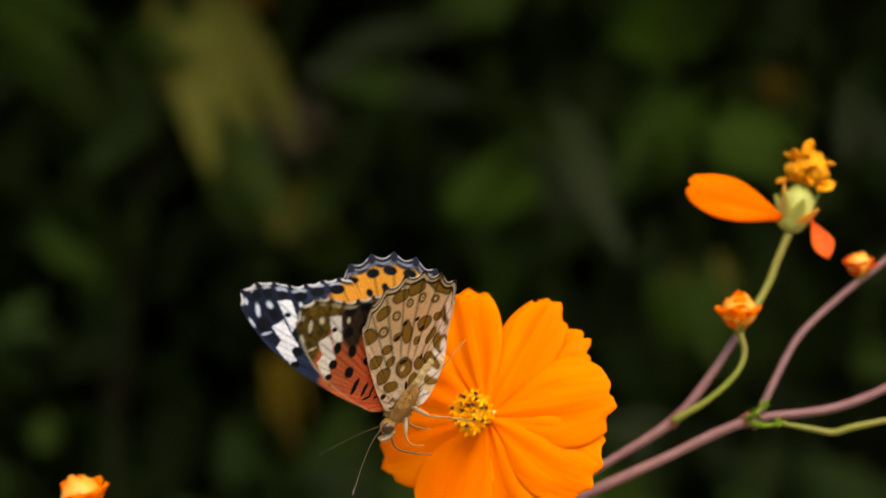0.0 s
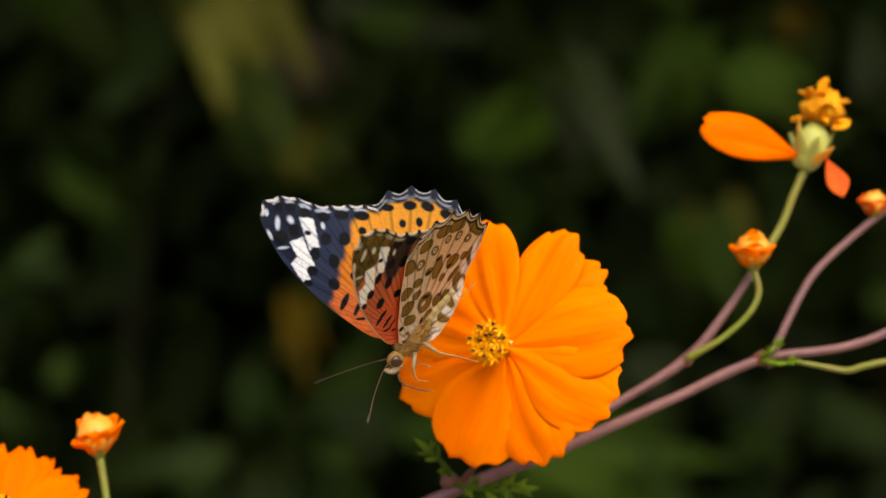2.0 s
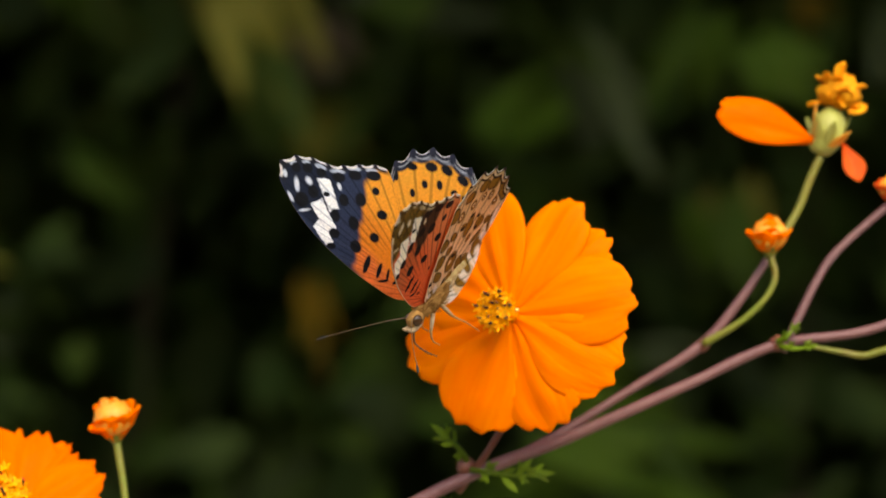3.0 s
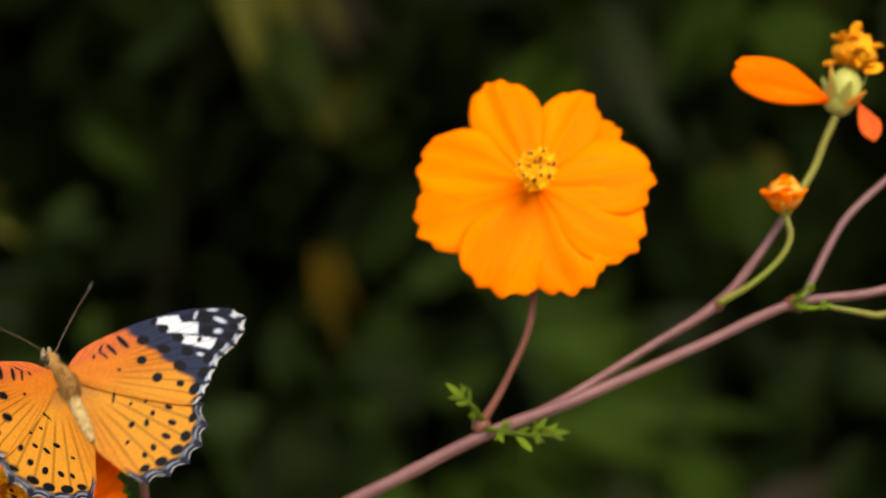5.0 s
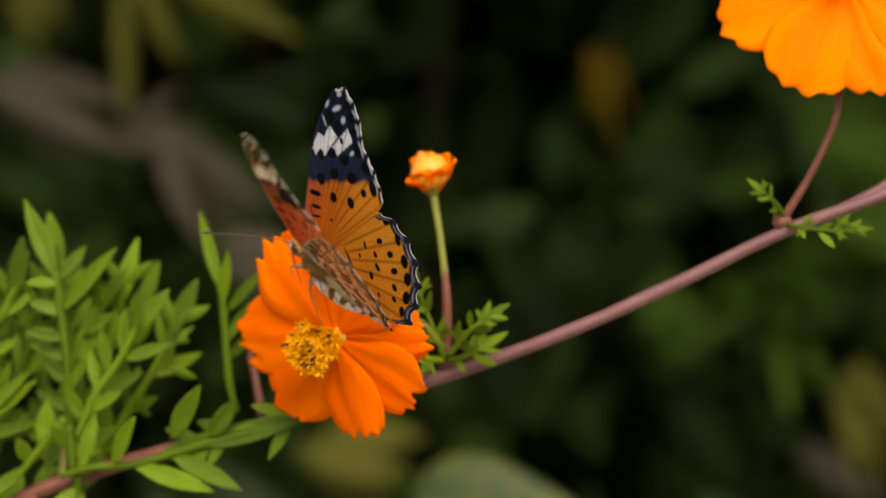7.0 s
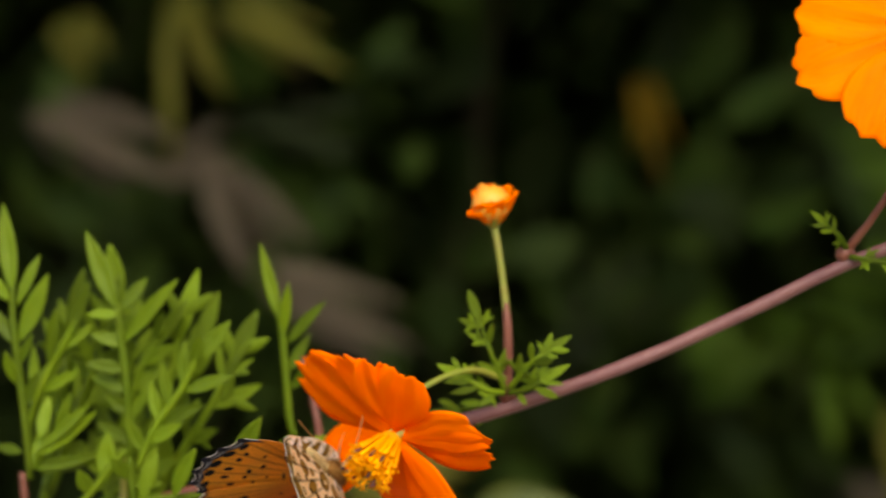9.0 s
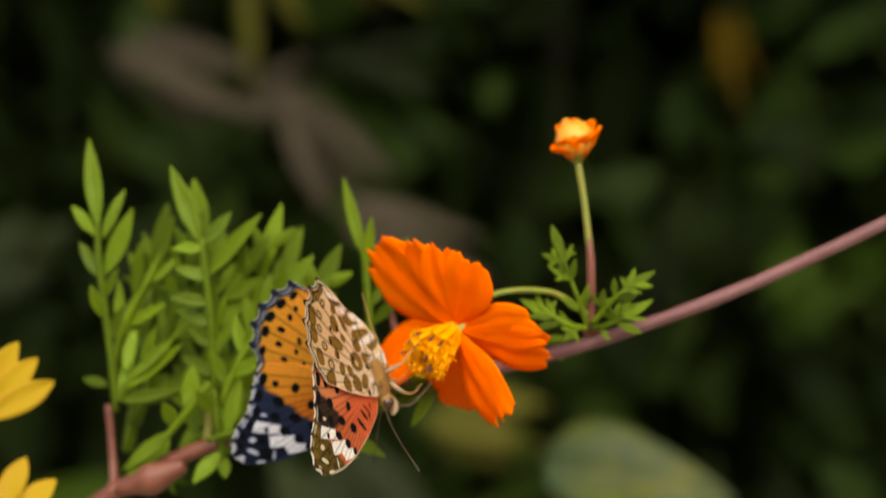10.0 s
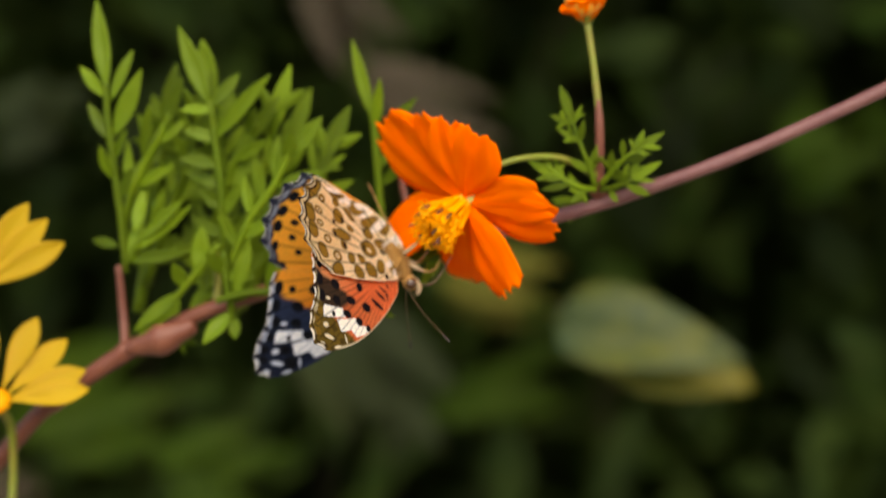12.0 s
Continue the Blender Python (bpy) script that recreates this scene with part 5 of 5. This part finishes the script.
def wing(name, edge, side, upper, under, scallops, margin, teeth, parent, label, nu=150, nv=460):
    """A wing as a thin, slightly cambered membrane with its own pattern above and below; margin: the first and last edge points of the scalloped part."""
    line = curve([(a, b, 0) for a, b in edge], 24)
    steps = np.array([0] + [(b - a).length for a, b in zip(line, line[1:])]).cumsum()
    steps /= steps[-1]
    v = np.linspace(0, 1, nv)
    ef = np.interp(v, steps, [p.x for p in line])
    el = np.interp(v, steps, [p.y for p in line])
    lo, hi = steps[margin[0] * 24], steps[margin[1] * 24]
    wv = smooth(lo - 0.01, lo + 0.02, v) * smooth(hi + 0.01, hi - 0.02, v)
    # notches between the vein ends, sharp at the veins
    phase = (v - lo) / (hi - lo) * teeth
    cup = np.abs(np.sin(math.pi * phase))
    dent = 1 - scallops * wv * cup
    bf, bl = -0.5, 0.7
    u = np.linspace(0.0, 1, nu) ** 0.8
    U, V = np.repeat(u, nv), np.tile(v, nu)
    D = np.tile(dent, nu)
    F = bf + (np.tile(ef, nu) - bf) * U * (1 - (1 - D) * U ** 6)
    L = bl + (np.tile(el, nu) - bl) * U * (1 - (1 - D) * U ** 6)
    Z = 0.0006 * L * L + 0.09 * np.cos(2 * math.pi * V * 10) * U * (1 - 0.4 * U) + 0.35 * np.sin(U * 3.1) * np.sin(V * 3.1)
    # the inner margin of the hind wing bends down round the abdomen
    Z = Z - 0.85 * np.maximum(0.6 - L, 0) * smooth(1.0, -2.0, F)
    top = np.stack([F, L * side, Z + 0.04], 1) * 0.001
    low = np.stack([F, L * side, Z - 0.04], 1) * 0.001
    i, j = np.meshgrid(np.arange(nu - 1), np.arange(nv - 1), indexing="ij")
    a = (i * nv + j).ravel()
    quads = np.stack([a, a + nv, a + nv + 1, a + 1], 1)
    if side < 0:
        quads = quads[:, ::-1]
    n = nu * nv
    rim = (nu - 1) * nv + np.arange(nv - 1)
    rimq = np.stack([rim, rim + n, rim + 1 + n, rim + 1], 1)
    faces = np.concatenate([quads, quads[:, ::-1] + n, rimq if side > 0 else rimq[:, ::-1]])
    me = bpy.data.meshes.new(name)
    me.from_pydata(np.concatenate([top, low]).tolist(), [], faces.tolist())
    me.polygons.foreach_set("use_smooth", [True] * len(me.polygons))
    # veins run from the root to the teeth; a thin line, and the fringe is chequered between them
    near = np.abs((np.tile(phase, nu) + 0.5) % 1 - 0.5)
    vein = smooth(0.10, 0.03, near * U) * smooth(0.25, 0.45, U) * smooth(0.98, 0.9, U)
    beat, outer = np.tile(cup, nu), np.tile(wv, nu)
    ripple = 0.94 + 0.12 * np.random.default_rng(3).random(n)
    cols = np.ones((2 * n, 4), np.float32)
    cols[:n, :3] = upper(F, L, U, V, beat, outer) * ((1 - 0.40 * vein) * ripple)[:, None]
    cols[n:, :3] = under(F, L, U, V, beat, outer) * ((1 - 0.50 * vein) * ripple)[:, None]
    at = me.attributes.new("scales", "FLOAT_COLOR", "POINT")
    at.data.foreach_set("color", np.clip(cols, 0, 1).ravel())
    me.materials.append(WING)
    me.update()
    return share(name, me, parent, label)


BODY = Matrix.Translation((-0.0017, 0, 0))


def butterfly():
    b = thing("butterfly", "orange and black spotted fritillary butterfly with a white wing band", "butterfly")
    wings = {}
    for side, s in (("left", 1), ("right", -1)):
        wings[side, 0] = wing("forewing", FORE_EDGE, s, fore_upper, fore_under, 0.022, (7, 16), 8, b, "orange forewing with a black tip and white band")
        wings[side, 1] = wing("hindwing", HIND_EDGE, s, hind_upper, hind_under, 0.05, (6, 14), 7, b, "amber black-spotted hindwing, cream and olive below")
    rnd = random.Random(12)
    fur = [ball((0.0002, 0, -0.0006), (0.0045, 0.0020, 0.0024), None, 16, 20, 0.10, 2)]
    for k in range(700):
        d = Vector((rnd.gauss(0, 1), rnd.gauss(0, 1), rnd.gauss(0, 1))).normalized()
        root = Vector((0.0002 + d.x * 0.0043, d.y * 0.0019, -0.0006 + d.z * 0.0023))
        way = (d * 0.7 + Vector((-1.2, 0, 0)) + Vector((rnd.gauss(0, 0.3), rnd.gauss(0, 0.3), rnd.gauss(0, 0.3)))).normalized()
        fur.append(tube([root, root + way * 0.0006, root + way * rnd.uniform(0.0009, 0.0018)], [0.00009, 0.00006, 0.00001], 3, 1))
    mesh("thorax", *joined(fur), FUR, b, "tawny furred thorax", place=BODY)
    v, f = tube([(-0.003, 0, -0.0004), (-0.006, 0, -0.0003), (-0.0085, 0, -0.0005), (-0.0105, 0, -0.0005), (-0.0125, 0, -0.0003)], [0.0013, 0.0014, 0.0013, 0.0011, 0.0005], 16, 8)
    v = [Vector(q) + Vector((0, q.y, q.z + 0.001)) * 0.06 * math.sin(q.x * 4200) for q in v]
    mesh("abdomen", v, f, ABDOMEN, b, "ringed tan abdomen", place=BODY)
    head = mesh("head", *ball((0.0052, 0, -0.0010), (0.0019, 0.0014, 0.0014), None, 12, 16, 0.12, 5), FUR, b, place=BODY)
    for s in (1, -1):
        mesh("eye", *ball((0.0056, s * 0.0010, -0.0009), (0.0011, 0.0006, 0.0011), None, 12, 16), EYE, head, "brown compound eye")
        mesh("palp", *tube([(0.0055, s * 0.0006, -0.0022), (0.0072, s * 0.0006, -0.0019), (0.0082, s * 0.0006, -0.0010)], [0.0005, 0.0006, 0.0002], 8, 5), PALP, head)
        ant = mesh("antenna", *tube([(0.0062, s * 0.0006, 0.0), (0.0092, s * 0.0036, 0.0010), (0.0132, s * 0.0080, 0.0016), (0.0162, s * 0.0117, 0.0018)], [0.00011, 0.00008, 0.00007, 0.00009], 6, 6), ANTENNA, b, place=BODY)
        mesh("club", *tube([(0.0160, s * 0.0114, 0.0018), (0.0168, s * 0.0123, 0.0019), (0.0176, s * 0.0132, 0.0019)], [0.00009, 0.00026, 0.00016], 8, 5), CLUB, ant)
        mesh("eye_ring", *tube([(0.0056 + 0.0013 * math.cos(q), s * 0.00115, -0.0009 + 0.0013 * math.sin(q)) for q in (2.6, 3.3, 4.0, 4.7, 5.4, 6.1)], [0.00004, 0.00008, 0.00008, 0.00004], 6, 3), PALP, head, "cream rim of the eye")
    # four walking legs that hold the flower: thick pale thigh, thin tarsus
    for path in ([(0.0, 0.0014, -0.0022), (-0.0004, 0.0024, -0.0052), (-0.0022, 0.0026, -0.0088), (-0.0040, 0.0022, -0.0130)],
                 [(-0.0012, -0.0014, -0.0022), (-0.0046, -0.0026, -0.0040), (-0.0090, -0.0028, -0.0042), (-0.0150, -0.0024, -0.0046)],
                 [(0.0022, 0.0012, -0.0024), (0.0048, 0.0020, -0.0040), (0.0056, 0.0022, -0.0058), (0.0046, 0.0018, -0.0080)],
                 [(0.0014, -0.0012, -0.0024), (0.0030, -0.0026, -0.0048), (0.0028, -0.0034, -0.0070), (0.0018, -0.0032, -0.0092)]):
        leg = mesh("leg", *tube(path, [0.00030, 0.00024, 0.00013, 0.00009], 6, 6), LEG, b, place=BODY)
        mesh("thigh", *tube([Vector(path[0]), Vector(path[0]).lerp(Vector(path[1]), 0.5), Vector(path[1])], [0.0004, 0.00042, 0.00026], 8, 4), PALP, leg, "pale furred thigh")
    mesh("proboscis", *tube([(0.0064, 0, -0.0022), (0.0078, 0, -0.0048), (0.0066, 0, -0.0085), (0.0052, 0, -0.0110)], [0.0002, 0.00017, 0.00015, 0.0001], 6, 6), ANTENNA, b, place=BODY)
    return b, wings


BUTTERFLY, WINGS = butterfly()

# seconds, place, way of the head, way of the back, lift of the left and right wings, sweep of the left fore and hind wings and of the right ones (degrees)
FLIGHT = [
    (0, (0.0062, -0.0365, 0.9566), (-0.57, 0.08, -0.82), (-0.79, -0.33, 0.52), 57, 54, -12, 3, -3, 5),
    (0.5, (0.0061, -0.0355, 0.9604), (-0.66, -0.16, -0.74), (-0.63, -0.41, 0.66), 51, 59, -8, 6, 0, 2),
    (1, (0.0053, -0.0367, 0.9625), (-0.64, -0.11, -0.76), (-0.59, -0.56, 0.58), 29, 31, -6, -7, -5, -7),
    (1.5, (0.0043, -0.0409, 0.9603), (-0.59, -0.12, -0.80), (-0.71, -0.39, 0.58), 39, 41, -8, -7, -9, -7),
    (2, (0.0054, -0.0375, 0.9574), (-0.64, -0.05, -0.76), (-0.67, -0.44, 0.59), 53, 53, -12, 1, -7, -3),
    (2.5, (0.0055, -0.0386, 0.9585), (-0.68, -0.04, -0.73), (-0.66, -0.41, 0.63), 44, 46, -4, -2, -5, -6),
    (3, (0.0061, -0.0355, 0.9618), (-0.61, -0.38, -0.70), (-0.40, -0.61, 0.69), 61, 65, 7, 3, 2, -2),
    (3.2, (0.0030, -0.0430, 0.9630), (-0.73, -0.15, -0.67), (-0.66, -0.20, 0.74), 40, 55, -6, -16, -6, -16),
    (3.7, (0.0030, -0.0430, 0.9600), (-0.73, -0.15, -0.67), (-0.66, -0.20, 0.74), 60, 62, -4, -10, -4, -10),
    (3.95, (0.0010, -0.0460, 0.9680), (-0.95, -0.25, 0.05), (-0.20, -0.60, 0.80), 20, 20, 0, 0, 0, 0),
    (4.2, (-0.0200, -0.0480, 0.9660), (-0.85, 0.10, 0.50), (0.20, -0.75, 0.60), 65, 65, 0, 0, 0, 0),
    (4.5, (-0.0480, -0.0380, 0.9480), (-0.45, 0.35, 0.80), (0.35, -0.80, 0.50), 15, 15, 0, 0, 0, 0),
    (4.8, (-0.0622, -0.0319, 0.9386), (-0.14, 0.42, 0.90), (0.36, -0.82, 0.44), 72, 72, 0, 1, 0, 1),
    (5.0, (-0.0632, -0.0255, 0.9408), (-0.46, 0.31, 0.83), (0.40, -0.76, 0.51), 15, 11, -5, -3, -5, -3),
    (5.2, (-0.0659, -0.0267, 0.9428), (-0.50, 0.35, 0.79), (0.25, -0.82, 0.52), -7, -2, 5, 10, 5, 10),
    (5.5, (-0.0725, -0.0250, 0.9452), (-0.66, 0.62, 0.42), (0.16, -0.43, 0.89), 45, 60, -4, -6, 6, -3),
    (6, (-0.0720, -0.0306, 0.9285), (-0.59, 0.50, 0.63), (0.12, -0.72, 0.69), 86, 89, -4, 6, 0, 2),
    (6.2, (-0.0695, -0.0310, 0.9230), (-0.58, 0.04, 0.82), (0.33, -0.90, 0.28), 80, 80, 20, 29, 25, 22),
    (6.5, (-0.0673, -0.0340, 0.9206), (-0.71, 0.30, 0.64), (0.05, -0.88, 0.47), 87, 91, 3, -3, 4, 0),
    (6.6, (-0.0676, -0.0345, 0.9235), (-0.64, 0.42, 0.63), (0.08, -0.80, 0.58), 40, 42, 0, 0, 0, 0),
    (6.7, (-0.0679, -0.0349, 0.9260), (-0.57, 0.54, 0.62), (0.10, -0.70, 0.71), 86, 86, 2, 4, -4, -4),
    (7.2, (-0.0760, -0.0360, 0.9230), (-0.75, 0.35, 0.45), (0.20, -0.80, 0.55), 60, 60, 8, -4, 8, -4),
    (7.6, (-0.0860, -0.0340, 0.9160), (-0.72, 0.65, 0.15), (-0.15, -0.75, 0.20), 45, 45, 8, -5, 8, -5),
    (7.95, (-0.0900, -0.0310, 0.9090), (-0.55, 0.82, -0.15), (-0.45, -0.65, -0.30), 55, 50, 10, -6, 10, -6),
    (8.3, (-0.0946, -0.0206, 0.9018), (-0.47, 0.76, -0.46), (-0.60, -0.65, -0.46), 40, 39, 20, 18, 24, 19),
    (8.5, (-0.0940, -0.0198, 0.8904), (0.01, 0.66, -0.75), (-0.66, -0.56, -0.50), 41, 35, 4, 2, 4, -1),
    (9, (-0.0822, -0.0207, 0.8875), (0.27, 0.83, -0.49), (-0.44, -0.35, -0.83), 44, 44, -1, -8, 0, 2),
    (9.5, (-0.0870, -0.0263, 0.8925), (0.11, 0.49, -0.86), (-0.50, -0.73, -0.47), 43, 48, 1, 1, 0, -2),
    (10, (-0.0886, -0.0286, 0.8939), (0.34, 0.07, -0.94), (-0.80, -0.50, -0.33), 40, 42, 6, 9, 7, 9),
    (10.5, (-0.0857, -0.0271, 0.8863), (0.48, 0.12, -0.87), (-0.76, -0.44, -0.48), 49, 51, 8, 13, 10, 11),
    (11, (-0.0818, -0.0277, 0.8860), (0.57, 0.34, -0.75), (-0.51, -0.57, -0.65), 51, 59, -4, 3, -3, 1),
    (11.5, (-0.0879, -0.0236, 0.8897), (0.52, 0.01, -0.86), (-0.71, -0.55, -0.44), 38, 45, 4, 6, 8, 0),
    (12, (-0.0873, -0.0238, 0.8889), (0.51, 0.03, -0.86), (-0.74, -0.50, -0.46), 46, 53, 1, 9, 5, 1),
]
# seconds, place of the flower's centre, way it faces
NOD_A = [
    (0.00, (0.0233, -0.0238, 0.9548), (-0.45, -0.88, 0.12)),
    (0.50, (0.0241, -0.0186, 0.9587), (-0.45, -0.88, 0.12)),
    (1.00, (0.0239, -0.0168, 0.9599), (-0.45, -0.88, 0.12)),
    (1.50, (0.0229, -0.0188, 0.9589), (-0.45, -0.88, 0.12)),
    (2.00, (0.0240, -0.0219, 0.9563), (-0.45, -0.88, 0.12)),
    (2.50, (0.0247, -0.0204, 0.9573), (-0.45, -0.88, 0.12)),
    (3.00, (0.0224, -0.0180, 0.9596), (-0.45, -0.88, 0.12)),
    (3.80, (0.0224, -0.0180, 0.9596), (-0.45, -0.88, 0.12)),
    (4.15, (0.0271, -0.0017, 0.9832), (-0.02, -0.80, 0.55)),
    (4.45, (0.0251, -0.0057, 0.9742), (-0.02, -0.90, 0.40)),
    (5.00, (0.0251, -0.0037, 0.9772), (-0.02, -0.92, 0.36)),
    (5.50, (0.0249, -0.0103, 0.9756), (-0.02, -0.92, 0.36)),
    (6.00, (0.0290, -0.0127, 0.9738), (-0.02, -0.92, 0.36)),
    (6.50, (0.0253, -0.0039, 0.9769), (-0.02, -0.92, 0.36)),
    (8.50, (0.0263, -0.0188, 0.9724), (-0.02, -0.92, 0.36)),
    (9.00, (0.0274, -0.0178, 0.9725), (-0.02, -0.92, 0.36)),
    (9.50, (0.0301, -0.0189, 0.9712), (-0.02, -0.92, 0.36)),
    (12.00, (0.0290, -0.0127, 0.9738), (-0.02, -0.92, 0.36)),
]
NOD_B = [
    (0.00, (-0.0725, -0.0065, 0.9214), (-0.15, -0.85, 0.50)),
    (4.50, (-0.0725, -0.0065, 0.9214), (-0.15, -0.85, 0.50)),
    (5.20, (-0.0692, -0.0222, 0.9156), (-0.32, -0.92, 0.16)),
    (5.50, (-0.0759, -0.0025, 0.9204), (-0.35, -0.93, 0.06)),
    (6.00, (-0.0690, -0.0240, 0.9116), (-0.36, -0.93, -0.06)),
    (6.50, (-0.0658, -0.0270, 0.9067), (-0.36, -0.92, -0.15)),
    (6.70, (-0.0674, -0.0258, 0.9088), (-0.36, -0.92, -0.15)),
    (8.30, (-0.0758, -0.0173, 0.9033), (-0.46, -0.82, -0.34)),
    (8.50, (-0.0778, -0.0094, 0.8959), (-0.45, -0.77, -0.45)),
    (9.00, (-0.0707, -0.0213, 0.8955), (-0.40, -0.72, -0.57)),
    (9.50, (-0.0701, -0.0236, 0.9005), (-0.44, -0.75, -0.49)),
    (10.00, (-0.0755, -0.0178, 0.9030), (-0.46, -0.77, -0.44)),
    (10.50, (-0.0750, -0.0174, 0.8986), (-0.46, -0.77, -0.44)),
    (11.00, (-0.0730, -0.0205, 0.9002), (-0.46, -0.77, -0.44)),
    (11.50, (-0.0769, -0.0149, 0.9008), (-0.46, -0.77, -0.44)),
    (12.00, (-0.0755, -0.0174, 0.9008), (-0.46, -0.77, -0.44)),
]


def motions():
    rows = []
    for t, at, fwd, dor, *angles in FLIGHT:
        x, z = Vector(fwd).normalized(), Vector(dor)
        z = (z - x * z.dot(x)).normalized()
        rows.append((t, Matrix.Translation(at) @ Matrix((x, z.cross(x), z)).transposed().to_4x4()))
    walk(BUTTERFLY, rows)
    for (side, hind), ob in WINGS.items():
        s = 1 if side == "left" else -1
        keys = []
        for t, at, fwd, dor, *angles in FLIGHT:
            lift, sweep = angles[0 if s > 0 else 1], angles[(2 if s > 0 else 4) + hind]
            keys.append((t, pose(0, s * 0.0006, -0.0008 if hind else 0.0, s * lift, 0, 0) @ pose(0, 0, 0, 0, 0, -s * sweep)))
        walk(ob, keys)
    for ob, stalk, node, table, bow in ((FLOWER_A, STALK_A, NODE_A, NOD_A, (1, 0, 0)), (FLOWER_B, STALK_B, NODE_B, NOD_B, (0, 0, 1))):
        heads, stalks = [], []
        for t, at, face in table:
            m = Matrix.Translation(at) @ frame_of(face, (0, 0, 1))
            base = m @ Vector((0, 0, -0.002))
            heads.append((t, m))
            way = (base - Vector(node)).normalized()
            foot = base - way * 0.0405 if ob is FLOWER_A and t < 4 else Vector(node)
            stalks.append((t, m.inverted() @ Matrix.Translation(foot) @ frame_of(way, bow)))
        walk(ob, heads)
        walk(stalk, stalks)

    petals = [ob for ob in FLOWER_B.children if ob.name.startswith("petal")]
    for ob, (a, ln, w, tilt, stepped), (b, lean, roll) in zip(petals, OPEN_B, PRESSED_B):
        opened, pressed = ob.matrix_basis.copy(), petal_place(b, lean, stepped, roll)
        walk(ob, [(0, opened), (6.7, opened), (7.9, pressed), (12, pressed)])


motions()
